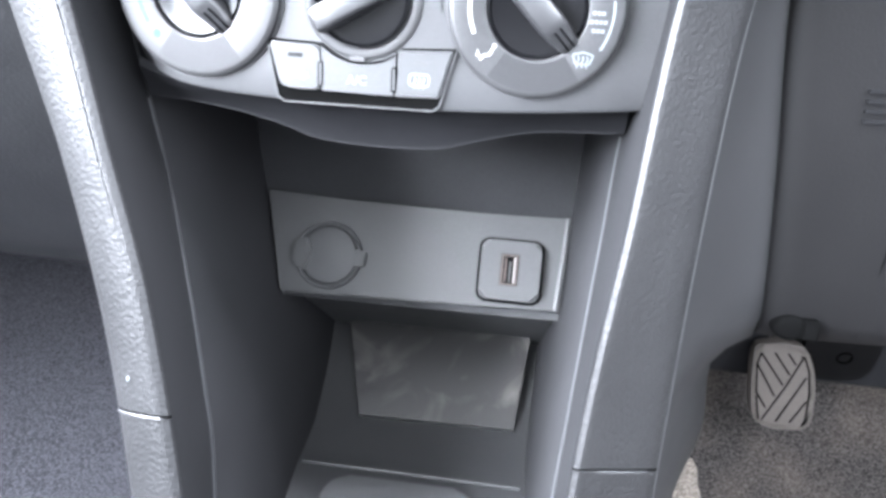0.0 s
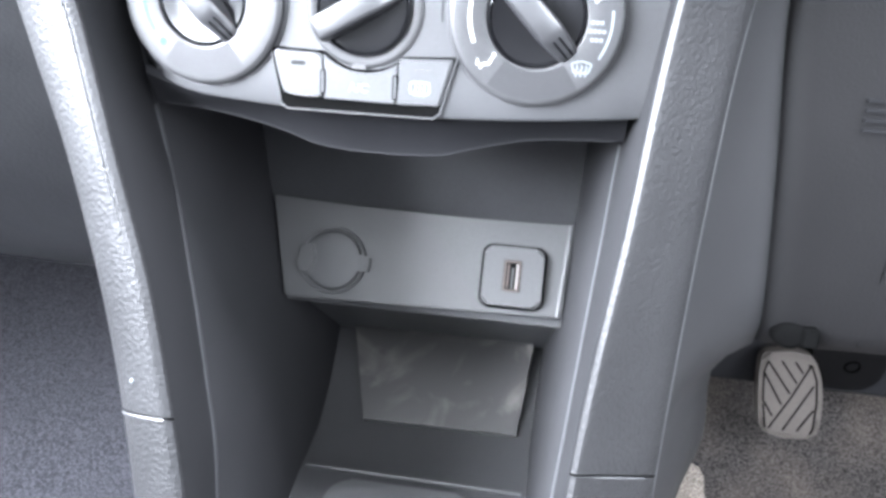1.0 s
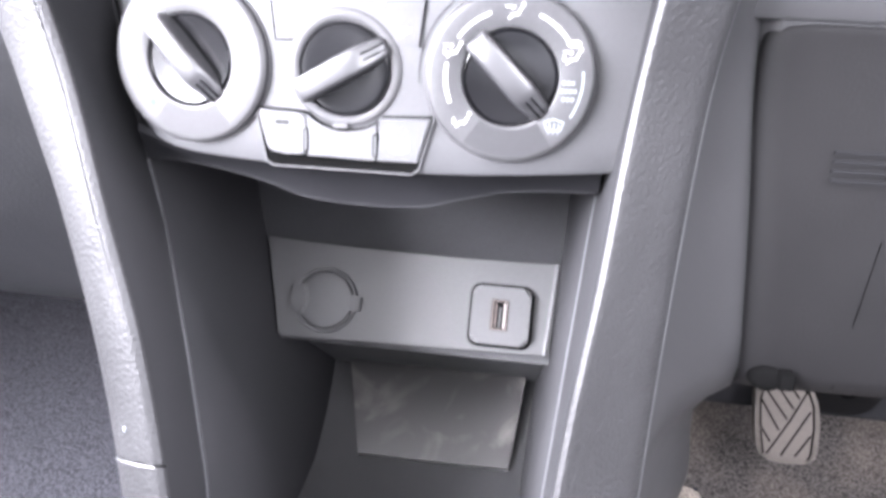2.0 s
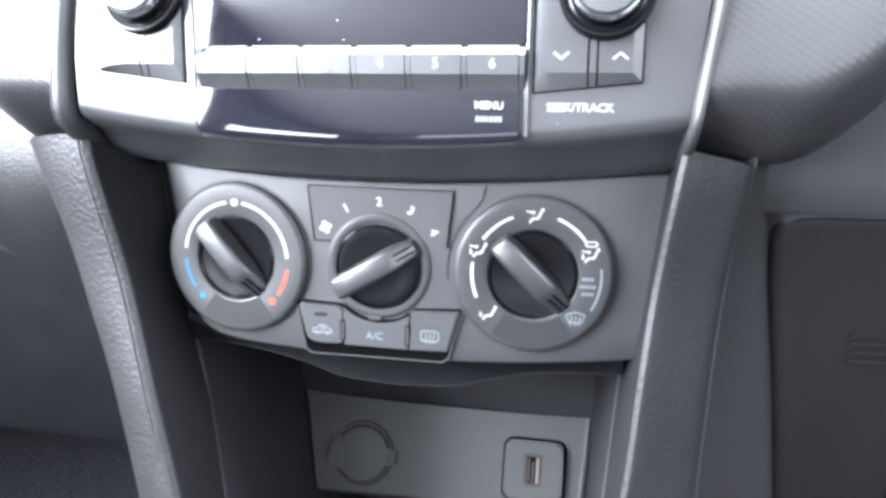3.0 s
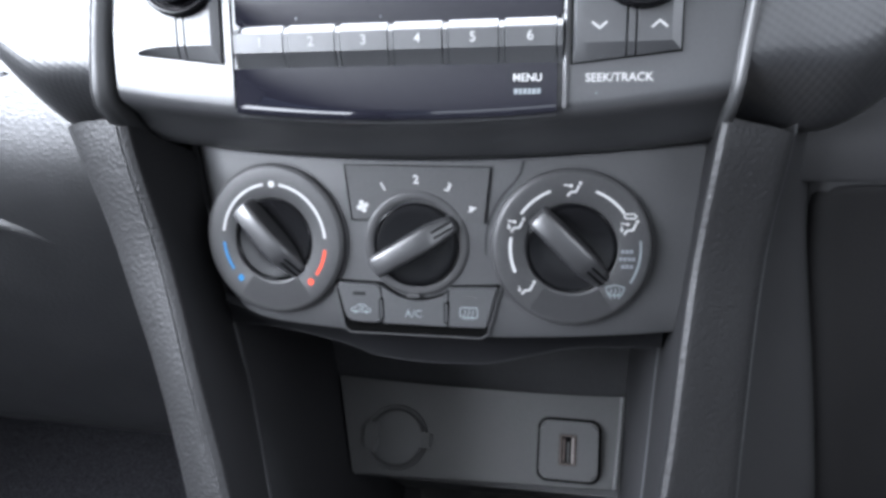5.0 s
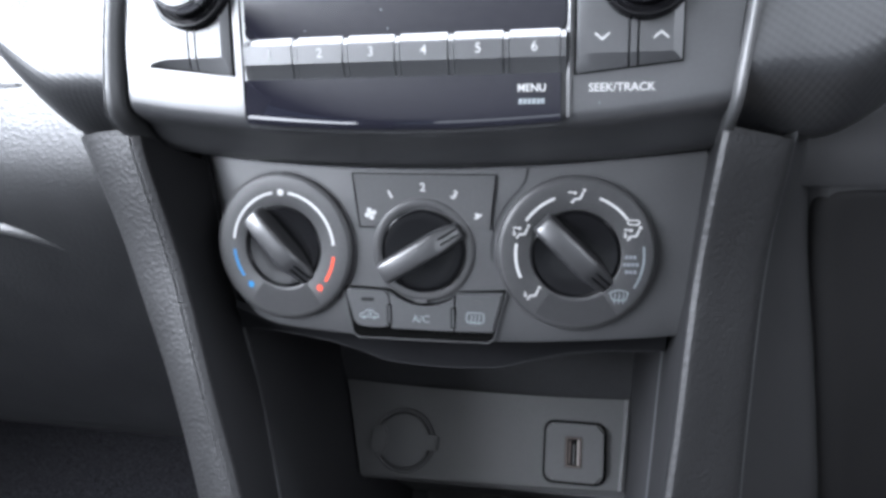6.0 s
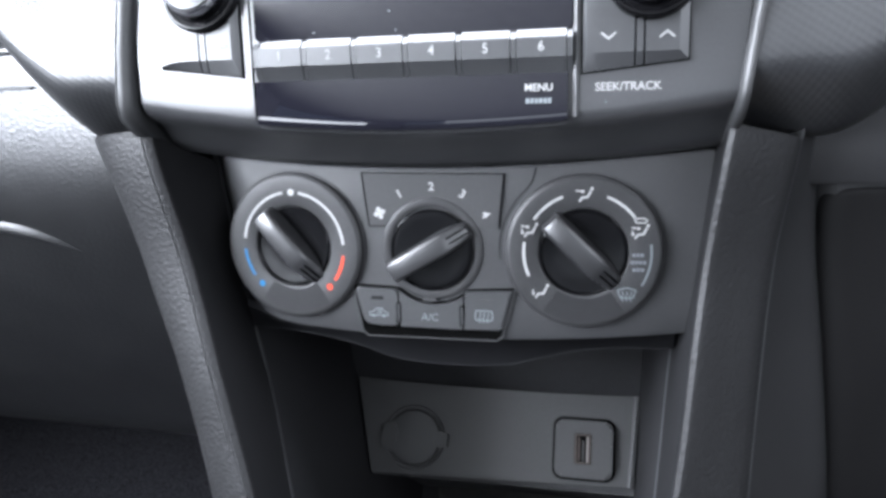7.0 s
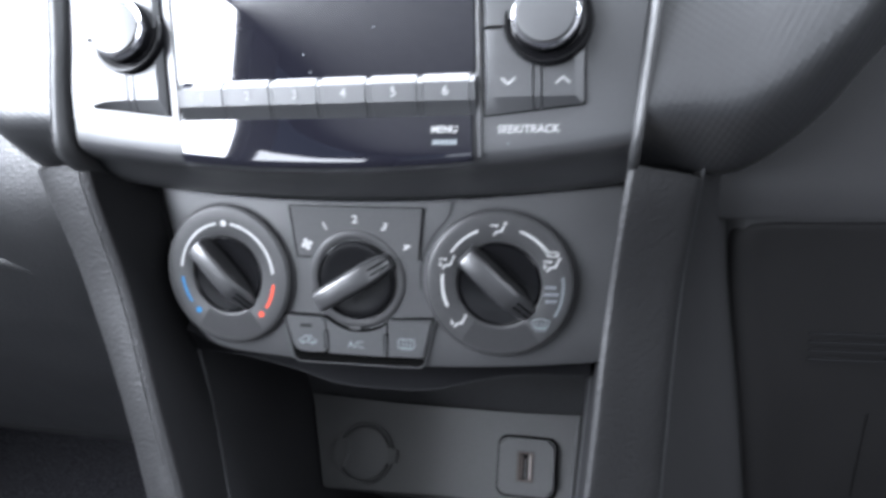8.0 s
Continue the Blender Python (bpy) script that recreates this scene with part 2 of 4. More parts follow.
HUB = material("black_satin_knob_plastic", (0.0022, 0.0022, 0.0025), 0.17, 0.1, 0.4, spec=0.11)
GRIP = material("grip_satin_plastic", (0.012, 0.012, 0.0126), 0.38, 0.15, 0.4, spec=0.42)
KEY = material("key_plastic", (0.0135, 0.0139, 0.0147), 0.38, 0.15, 0.4)
CLIMATEKEY = material("climate_key_plastic", (0.0125, 0.0128, 0.0134), 0.48, 0.2, 0.4, spec=0.3)
WHITE = material("white_print", (0.165, 0.165, 0.163), 0.5, spec=0.15, vary=0.05)
DIMGREY = material("dim_grey_print", (0.045, 0.05, 0.056), 0.5, vary=0.05)
GREY = material("grey_print", (0.055, 0.064, 0.068), 0.5, vary=0.05)
LAMP = material("dull_lamp_plastic", (0.0095, 0.0095, 0.0098), 0.5, 0.1, 0.4, spec=0.35)
HEATER = material("heater_panel_plastic", (0.0148, 0.015, 0.0156), 0.56, 0.3, 0.45, spec=0.24, vary=0.12)
SIDE = material("smooth_side_plastic", (0.0066, 0.0066, 0.007), 0.55, 0.35, 0.7, spec=0.22)
BLUE = material("blue_print", (0.0022, 0.055, 0.125), 0.5, spec=0.12, vary=0.05)
RED = material("red_print", (0.27, 0.028, 0.013), 0.5, spec=0.12, vary=0.05)
CHROME = material("polished_metal", (0.7, 0.7, 0.72), 0.18, metal=1.0, vary=0.05)
RUBBER = material("grey_pedal_rubber", (0.07, 0.06, 0.052), 0.75, 0.4, 1.0)
MAT = material("smudged_tray_plastic", (0.013, 0.012, 0.012), 0.42, 0.2, 1.0, vary=0.35)
STEEL = material("painted_pedal_steel", (0.006, 0.006, 0.0062), 0.45, 0.2, 1.0, spec=0.3)
CARPET = material("flecked_carpet", (0.035, 0.033, 0.033), 0.95, 1.0, 2.5, vary=0.5, spec=0.1)
FELT = material("shade_dark_felt", (0.013, 0.013, 0.014), 0.9, 0.6, 2.0, spec=0.05)
LINING = material("grey_cabin_lining", (0.36, 0.36, 0.35), 0.9, 0.3, 2.0)
# near-black, paints the shade of gaps and recesses that are not cut
VOID = material("recess_shade_plastic", (0.0015, 0.0015, 0.0015), 0.9, spec=0.0)
PLATE = material("matte_socket_panel_plastic", (0.0122, 0.0122, 0.0125), 0.52, 0.25, 0.5, spec=0.3)
# darkened in place of shade from the steering wheel and driver's knees
COVER = material("shaded_cover_plastic", (0.0024, 0.0023, 0.0024), 0.6, 0.5, 1.0, spec=0.07)
LIT_PILE = material("lit_edge_carpet", (0.3, 0.26, 0.22), 0.95, 1.0, 3.0, vary=0.4, spec=0.05)
DUSTY_LIT = material("dusty_lit_driver_carpet", (0.17, 0.15, 0.13), 0.95, 1.0, 3.0, vary=0.6, spec=0.1)
def flecked(m, scale, dark, light, dust=None):
    """Salt-and-pepper pile; dust: a paler colour mixed in as random blotches."""
    t = m.node_tree
    n = t.nodes.new("ShaderNodeTexNoise")
    n.inputs["Scale"].default_value, n.inputs["Detail"].default_value, n.inputs["Roughness"].default_value = scale, 4, 0.7
    co = t.nodes["Texture Coordinate"].outputs["Object"]
    t.links.new(co, n.inputs["Vector"])
    r = t.nodes.new("ShaderNodeValToRGB")
    r.color_ramp.elements[0].position, r.color_ramp.elements[1].position = 0.40, 0.64
    r.color_ramp.elements[0].color, r.color_ramp.elements[1].color = (*dark, 1), (*light, 1)
    t.links.new(n.outputs["Fac"], r.inputs["Fac"])
    out = r.outputs["Color"]
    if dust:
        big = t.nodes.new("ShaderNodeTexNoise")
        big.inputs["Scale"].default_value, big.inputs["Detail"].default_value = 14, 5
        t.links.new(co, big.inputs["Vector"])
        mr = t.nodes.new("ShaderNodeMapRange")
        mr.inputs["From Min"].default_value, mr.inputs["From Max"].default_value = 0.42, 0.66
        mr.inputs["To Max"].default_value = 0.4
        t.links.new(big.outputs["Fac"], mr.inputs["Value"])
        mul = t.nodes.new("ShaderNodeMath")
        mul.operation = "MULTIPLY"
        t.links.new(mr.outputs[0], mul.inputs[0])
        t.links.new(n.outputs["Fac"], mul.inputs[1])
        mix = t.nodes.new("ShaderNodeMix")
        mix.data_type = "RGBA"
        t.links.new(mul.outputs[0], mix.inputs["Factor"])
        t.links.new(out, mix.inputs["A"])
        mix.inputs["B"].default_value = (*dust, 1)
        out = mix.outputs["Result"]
    t.links.new(out, t.nodes["Principled BSDF"].inputs["Base Color"])


# wiped dust streaks on the tray
mt = MAT.node_tree
sm = mt.nodes.new("ShaderNodeTexNoise")
sm.inputs["Scale"].default_value, sm.inputs["Detail"].default_value, sm.inputs["Distortion"].default_value = 30, 6, 1.2
mt.links.new(mt.nodes["Texture Coordinate"].outputs["Object"], sm.inputs["Vector"])
sr = mt.nodes.new("ShaderNodeValToRGB")
sr.color_ramp.elements[0].position, sr.color_ramp.elements[1].position = 0.52, 0.80
sr.color_ramp.elements[0].color, sr.color_ramp.elements[1].color = (0.014, 0.0135, 0.0135, 1), (0.07, 0.066, 0.062, 1)
mt.links.new(sm.outputs["Fac"], sr.inputs["Fac"])
mt.links.new(sr.outputs["Color"], mt.nodes["Principled BSDF"].inputs["Base Color"])
flecked(CARPET, 520, (0.005, 0.005, 0.006), (0.031, 0.0308, 0.0355))
# driver's pile: brown dust, mixed paler in place of window light there
flecked(DUSTY_LIT, 480, (0.010, 0.009, 0.0087), (0.088, 0.079, 0.074), (0.21, 0.173, 0.145))
# pale tan stands for light falling on the carpet's edge
flecked(LIT_PILE, 480, (0.1, 0.086, 0.072), (0.42, 0.37, 0.32))
SHELL = material("dark_cabin_plastic", (0.1, 0.1, 0.101), 0.7, 0.3, 2.0)

# ---- cabin shell (world metres x 1000; closes the place) ----
FLAT = pose(0, 0, 0)


def box(x0, y0, z0, x1, y1, z1, bm=None):
    bm = bm or bmesh.new()
    v = [bm.verts.new((x, y, z)) for x in (x0, x1) for y in (y0, y1) for z in (z0, z1)]
    for f in ((0, 1, 3, 2), (4, 6, 7, 5), (0, 4, 5, 1), (2, 3, 7, 6), (0, 2, 6, 4), (1, 5, 7, 3)):
        bm.faces.new([v[i] for i in f])
    return bm


solo("ceiling", box(-760, -2440, 1180, 760, -20, 1215), LINING, (0, -800, 1180), "plain grey roof lining", "ceiling", kind="structure", turn=FLAT)
for side, nm in ((-1, "wall_left"), (1, "wall_right")):
    bm = box(side * 720, -2440, 0, side * 760, 520, 780)
    box(side * 720, -1300, 780, side * 760, -1180, 1180, bm)
    box(side * 720, -2440, 780, side * 760, -1950, 1180, bm)
    box(side * 720, 330, 780, side * 760, 520, 900, bm)
    solo(nm, bm, SHELL, (side * 740, 0, 0), "plain dark door lining below its window", "wall", kind="structure", turn=FLAT)
bm = box(-720, -2440, 0, 720, -2400, 760)
solo("wall_back", bm, SHELL, (0, -2420, 0), "plain dark wall that closes the rear", "wall", kind="structure", turn=FLAT)
bm = box(-720, 480, 0, 720, 520, 800)
solo("wall_front", bm, SHELL, (0, 500, 0), "plain dark bulkhead behind the dashboard", "wall", kind="structure", turn=FLAT)
# unseen sheet added to keep windscreen light off the console's face
rows = [[(x, y, z) for x in range(-720, 721, 120)] for y, z in ((40, 652), (60, 690), (120, 715), (480, 760))]
solo("dashboard_top", sheet(rows, (0, 0, -12)), SOFT, (0, 200, 700), "plain dark dashboard top, unseen, added to block windscreen light", "dashboard", kind="structure", turn=FLAT)
# floor carpet with a toe board that rises ahead
rows = []
for y, z in ((-2400, 18), (-300, 18), (60, 18), (220, 19), (330, 30), (400, 70), (478, 200)):
    rows.append([(x, y, z + 3 * math.sin(x * 0.013 + y * 0.02)) for x in range(-720, 721, 60)])
solo("floor", sheet(rows, (0, 0, -16)), CARPET, (0, -300, 18), "flecked dark grey car carpet", "floor", kind="structure", turn=FLAT)

# ---- centre stack curves ----
# (height, across, depth) of the rails' crests, outer folds and inner lips, left (-1) and right (1)
CREST = {1: [(-300, 74, -55), (-230, 79, -44), (-144, 84.1, -31.7), (-107, 87.4, -26), (-63, 92.6, -19.4), (-28, 95.7, -14.2), (0, 98.6, -10.5), (36, 103.2, -13), (46, 104.8, -12), (60, 106, -11)],
         -1: [(-300, -42, -55), (-230, -48, -44), (-175, -55, -36), (-145, -60, -31.7), (-97, -70, -24.6), (-52, -83.4, -18), (-6, -96.8, -11), (36, -107, -12.6), (46, -109, -12), (60, -111, -11)]}
FOLD = {1: [(-300, 108.2, -35), (-230, 111.2, -23), (-143, 114, -11), (-110, 115.3, -7), (-60, 117.8, -1), (0, 122, 4), (43, 127.6, -1), (60, 129.6, -1)],
        -1: [(-300, -66, -42), (-230, -74, -30), (-155, -84.5, -18), (-110, -92, -14), (-60, -105, -8), (-22, -117, -5), (7, -126.5, -3), (43, -138, -5), (60, -143, -5)]}
LIP = {1: [(-300, 74, -26), (-174, 79.9, -7), (-147, 81.9, -3), (-103, 85.6, 8), (-81, 87.6, 14), (-42, 91.2, 26), (-20, 94.5, 26), (0, 97.5, 16), (45, 102.6, 14), (60, 103.5, 14)],
       -1: [(-300, -47, -26), (-192, -55.4, -5), (-170, -57, -2), (-151, -59.9, 0), (-122, -65.5, 5), (-95, -72.3, 11), (-71, -79.5, 18), (-50, -86.6, 24), (-20, -92, 22), (0, -94, 20), (45, -99, 18), (60, -101, 16)]}
BACK = {1: [(-300, 68), (-200, 73), (-147, 79.4), (-97, 82), (-40, 84)], -1: [(-300, -46), (-200, -52), (-147, -62.5), (-97, -75), (-40, -82), (60, -90)]}
SEAM = -144.6


def low_edge(x):      # where the head unit's face turns under
    return 45.0 + 9.0 * (x / 105) ** 2


def top_edge(x):      # upper edge of the climate panel
    return 30.8 + 6.5 * (x / 100) ** 2


def bottom_edge(x):   # lower edge of the climate panel
    return -35.4 + 5.0 * (x / 95) ** 2 + 4.5 * max(0.0, (-x - 58) / 30) ** 2


# ---- rails of the console ----
def face_depth(side, q, d):
    """Depth of the rail's front face at the share q of its width; d: depth of the outer fold."""
    if side > 0:
        return lerp([(0, -0.6), (0.35, 0.34 * d - 0.5), (0.65, 0.6 * d - 0.4), (0.88, 0.85 * d - 0.2), (1, d)], q)
    return lerp([(0, -0.6), (0.35, 0.06 * d - 0.5), (0.65, 0.28 * d - 0.4), (0.88, 0.6 * d - 0.2), (1, d)], q)


def rail_ridge(side):
    """The fine raised edge where the lower length of rail begins."""
    c, f = Vector(lerp(CREST[side], SEAM)), Vector(lerp(FOLD[side], SEAM - 6))
    rows = []
    for k in range(13):
        g = 0.04 + 0.84 * k / 12
        x, y = c.x + (f.x - c.x) * g, c.y + face_depth(side, g, f.y - c.y) - 0.15
        z = SEAM - 0.9 - 0.45 * (y - c.y)
        rows.append([(x, y + 0.55 * math.sin(a), z + 0.55 * math.cos(a)) for a in (0, 1.05, 2.09, 3.14, 4.19, 5.24, 6.283)])
    return sheet(rows)


def rail(side, z0, z1, n, inner=False):
    """A length of rail: inner face, bevelled crest, front face that turns away at the outer fold."""
    rows = []
    for k in range(n + 1):
        z = z0 + (z1 - z0) * k / n
        cx, cy = lerp(CREST[side], z)
        fx, fy = lerp(FOLD[side], z - 0.45 * (lerp(FOLD[side], z)[1] - cy))
        lx, ly = lerp(LIP[side], z - 0.45 * (lerp(LIP[side], z)[1] - cy))
        c, f, l = Vector((side * cx, cy)), Vector((side * fx, fy)), Vector((side * lx, ly))
        w = 0.46 if side > 0 else 0.8
        if inner:
            skin = [l, l + (c - l) * 0.5 + Vector((0.3, 0)), c + Vector((-2.2 * w, 4.2)), c + Vector((-2.05 * w, 2.1))]
            rows.append([(side * p.x - side * 0.12, p.y, z - 0.45 * (p.y - cy)) for p in skin])
            continue
        ring = [l, l + (c - l) * 0.5 + Vector((0.3, 0)), c + Vector((-2.2 * w, 4.2)), c + Vector((-2.05 * w, 1.9)), c + Vector((-1.65 * w, 0.95 * w)), c + Vector((1.0 * w, -0.65 * w))]
        if side < 0:      # fine groove beside the crest, running out further down
            g = min(1.0, max(0.0, (z + 95) / 50))
            ring += [c + Vector((1.6, -0.58)), c + Vector((1.9, -0.6 + 0.5 * g)), c + Vector((2.4, -0.62 + 0.5 * g)), c + Vector((2.8, -0.64))]
        else:
            ring += [c + Vector((1.0, -0.5)), c + Vector((1.4, -0.36)), c + Vector((2.0, -0.1)), c + Vector((2.7, 0.22))]
        ring += [c + Vector(((f.x - c.x) * q, face_depth(side, q, f.y - c.y))) for q in (0.35, 0.65, 0.88)]
        ring += [f, f + Vector((1.2, 3)), f + Vector((1.2, 12)), f + Vector((-6, 14)), l + Vector((3, 6))]
        rows.append([(side * p.x, p.y, z - 0.45 * (p.y - cy)) for p in ring])
    if inner:
        return sheet(rows)
    bm = bmesh.new()
    vs = [[bm.verts.new(p) for p in r] for r in rows]
    for a, b in zip(vs, vs[1:]):
        for i in range(len(a)):
            j = (i + 1) % len(a)
            bm.faces.new((a[i], a[j], b[j], b[i]))
    bm.faces.new(vs[0])
    bm.faces.new(vs[-1][::-1])
    return bm


for side in (-1, 1):
    t = thing("console_rail", (side * 85, -10, SEAM), "grained charcoal plastic side rail of the console, seamed near its foot", "console trim", "console rails")
    part("upper_rail", rail(side, 46 if side > 0 else 46.5, SEAM + 0.5, 44), TRIM, t)
    part("lower_rail", rail(side, SEAM - 0.5, -292, 26), TRIM, t)
    part("inner_face", rail(side, 45.8 if side > 0 else 46, -290, 64, True), INNER, t, "smooth dark inner face")
    part("seam_edge", rail_ridge(side), PANEL, t, "smooth lip along the seam")
    if side < 0:
        bm = bmesh.new()
        bmesh.ops.create_icosphere(bm, subdivisions=2, radius=1.0)
        for v in bm.verts:
            v.co = Vector((-74.0 + v.co.x * 0.6, -29.2 + v.co.y * 0.5, -132.6 + v.co.z * 1.0))
        part("scuff", bm, GREY, t, "small pale scuff")

# flared side panel of the console towards the pedals
FAR = [(60, 139, 24), (7, 140.8, 29), (-42, 146.6, 30), (-76, 150.3, 31), (-107, 153.2, 33), (-118, 152.6, 36), (-126, 147, 42), (-137, 142, 48), (-176, 146.5, 60), (-214, 141, 66), (-290, 138, 74)]
for side in (-1, 1):
    t = thing("console_side_panel", (side * 140, 60, -100), "smooth charcoal side panel of the console facing a footwell", "console panel", "console side panels")
    rows, edge = [], []
    for k in range(36):
        z = 45 - k * 9.62
        fx, fy = lerp(FOLD[side], z)
        fx *= side
        gx, gy = lerp(FAR, z)
        if side < 0:
            gx, gy = fx - 4, fy + 90
        rows.append([(side * (fx + 1.0 + (gx - fx - 1.0) * s), fy + 3.5 + (gy - fy - 3.5) * (s + 0.25 * s * (1 - s)), z) for s in (0, 0.15, 0.35, 0.6, 0.85, 1)])
        edge.append([(side * (fx + 1.3 + 0.5 * math.cos(a)), fy + 3.4 + 0.5 * math.sin(a), z) for a in (0, 1.05, 2.09, 3.14, 4.19, 5.24, 6.283)])
    part("panel", sheet(rows, (-side * 3, 3, 0)), SIDE, t)
    part("edge_bead", sheet(edge), FASCIA, t, "fine bead along the front edge")

# ---- head unit ----
radio = thing("car_radio", (0, 0, 40), "charcoal car radio with glossy black display and preset keys", "radio")
rows = []
for k in range(41):
    x = -104 + 208 * k / 40
    zl, zt = low_edge(x), top_edge(x)
    rows.append([(x, -20, 150), (x, -20, 110), (x, -20, 80), (x, -20, zl + 14), (x, -20, zl + 8), (x, -20, zl + 4), (x, -19.5, zl + 1.4), (x, -17.8, zl - 0.4), (x, -14.5, zl - 2.4), (x, -9, zl - 4.8), (x, -3, zt + 5.2), (x, 2, zt + 2.2), (x, 5.0, zt + 0.4), (x, 12, zt + 0.2)])
rows = [[(x * (1 + max(0, z - 45) * (0.0009 if x > 0 else 0)), y, z) for x, y, z in r] for r in rows]
part("fascia", sheet(rows, (0, 8, 2)), FASCIA, radio)
part("display", prism(rounded(-56.2, 77.3, 54.0, 128, 1.4), -21.0, -14, 0.35), GLOSS, radio, "glossy black display window")
rows = []
for k in range(15):
    x = -56.9 + 109.6 * k / 14
    z0, z1 = low_edge(x) + 1.2, 63.6
    rows.append([(x, -17, z1)] + [(x, lerp([(0, -21.5), (0.5, -21.84), (0.8, -21.95), (0.92, -21.86), (1, -21.55)], f), z1 + (z0 - z1) * f) for f in (0, 0.08, 0.16, 0.24, 0.32, 0.4, 0.5, 0.6, 0.7, 0.8, 0.86, 0.92, 0.96, 1)] + [(x, -17, z0)])
part("lower_strip", sheet(rows, (0, 3, 0)), GLOSS, radio, "glossy black strip under the presets")
rows = []
for k in range(23):
    x = -56.5 + 109 * k / 22
    rows.append([(x, -19.7 + 0.3 * math.cos(a), low_edge(x) + 0.1 + 0.3 * math.sin(a)) for a in (0, 1.05, 2.09, 3.14, 4.19, 5.24, 6.283)])
part("strip_edge", sheet(rows), FASCIA, radio, "fine raised edge under the strip")
for k in range(6):
    x0, x1 = -55.6 + 18.16 * k + 1.1, -55.6 + 18.16 * (k + 1) - 1.1
    key = bmesh.new()
    prof = [(-21.2, 77.0), (-22.7, 75.2), (-23.0, 74.8), (-22.7, 68.7), (-22.4, 68.2), (-20.4, 63.2), (-15, 63.2), (-15, 76.4)]
    lo = [key.verts.new((x0, y, z)) for y, z in prof]
    hi = [key.verts.new((x1, y, z)) for y, z in prof]
    key.faces.new(lo), key.faces.new(hi[::-1])
    for i in range(len(prof)):
        j = (i + 1) % len(prof)
        key.faces.new((lo[i], lo[j], hi[j], hi[i]))
    kp = part("preset_key", key, KEY, radio, "", 14)
    edge = [(-20.9, 77.5), (-21.2, 77.25), (-21.7, 76.6), (-22.2, 75.95), (-22.7, 75.35), (-22.72, 75.1)]
    part("top_edge", sheet([[(x, y, z) for y, z in edge] for x in (x0 + 0.1, (x0 + x1) / 2, x1 - 0.1)]), GLOSS, kp, "polished sloping top edge")
    part("numeral", lettering(str(k + 1), 4.5, (x0 + x1) / 2, 71.9, -23.1, 0.02), WHITE, kp)
for k in range(7):
    xd = -55.6 + 18.16 * k
    div = bmesh.new()
    prof = [(-21.0, 76.8), (-22.5, 75.0), (-22.8, 74.6), (-22.4, 68.7), (-22.1, 68.2), (-20.3, 63.2), (-15, 63.2), (-15, 76.2)]
    lo = [div.verts.new((xd - 0.85, y, z)) for y, z in prof]
    hi = [div.verts.new((xd + 0.85, y, z)) for y, z in prof]
    div.faces.new(lo), div.faces.new(hi[::-1])
    for i in range(len(prof)):
        j = (i + 1) % len(prof)
        div.faces.new((lo[i], lo[j], hi[j], hi[i]))
    part("key_divider", div, KEY, radio, "", 14)
part("legend", lettering("MENU", 3.35, 43.4, 59.0, -22.0, 0.05), WHITE, radio)
bm = bmesh.new()
for k in range(6):
    prism([(39.2 + k * 1.45, 54.0), (40.3 + k * 1.45, 54.0), (40.3 + k * 1.45, 55.7), (39.2 + k * 1.45, 55.7)], -22.05, -21.7, bm=bm)
part("small_legend", bm, GREY, radio, "tiny white marking")
part("legend", lettering("SEEK/TRACK", 3.65, 71.6, 58.7, -20.2, 0.06), WHITE, radio)


def cluster_key(lo, hi, foot, top, front, slope, crease, edge, bend=0.0):
    """A sculpted radio key: base corners (x, z at the foot), a level crease above a sloping foot facet, chamfers at its outer sides."""
    rows = []
    cols = 7
    for k in range(-1, cols + 2):
        f = min(max(k / cols, 0), 1)
        x = lo + (hi - lo) * f
        zf = foot(x)
        wall = k < 0 or k > cols
        ins = slope[0] if f == 0 else slope[1] if f == 1 else 0
        fx = x + (slope[0] * (1 - f) ** 6 - slope[1] * f ** 6)
        cr = max(crease, zf + 0.5) - (bend * (1 - f) ** 3 if bend else 0.0)
        if wall:
            rows.append([(x, -15, top), (x, -15, crease), (x, -15, zf), (x, -15, zf)])
            continue
        drop = edge if ins > 0.5 else 0.0
        rows.append([(fx, front + drop, top), (fx, front + drop, cr), (x, -21.2, zf), (x, -15, zf)])
        if f == 0:
            rows[-1:-1] = [[(x, -21.2, top), (x, -21.2, cr), (x, -21.2, zf), (x, -15, zf)]]
        if f == 1:
            rows.append([(x, -21.2, top), (x, -21.2, cr), (x, -21.2, zf), (x, -15, zf)])
    return sheet(rows)


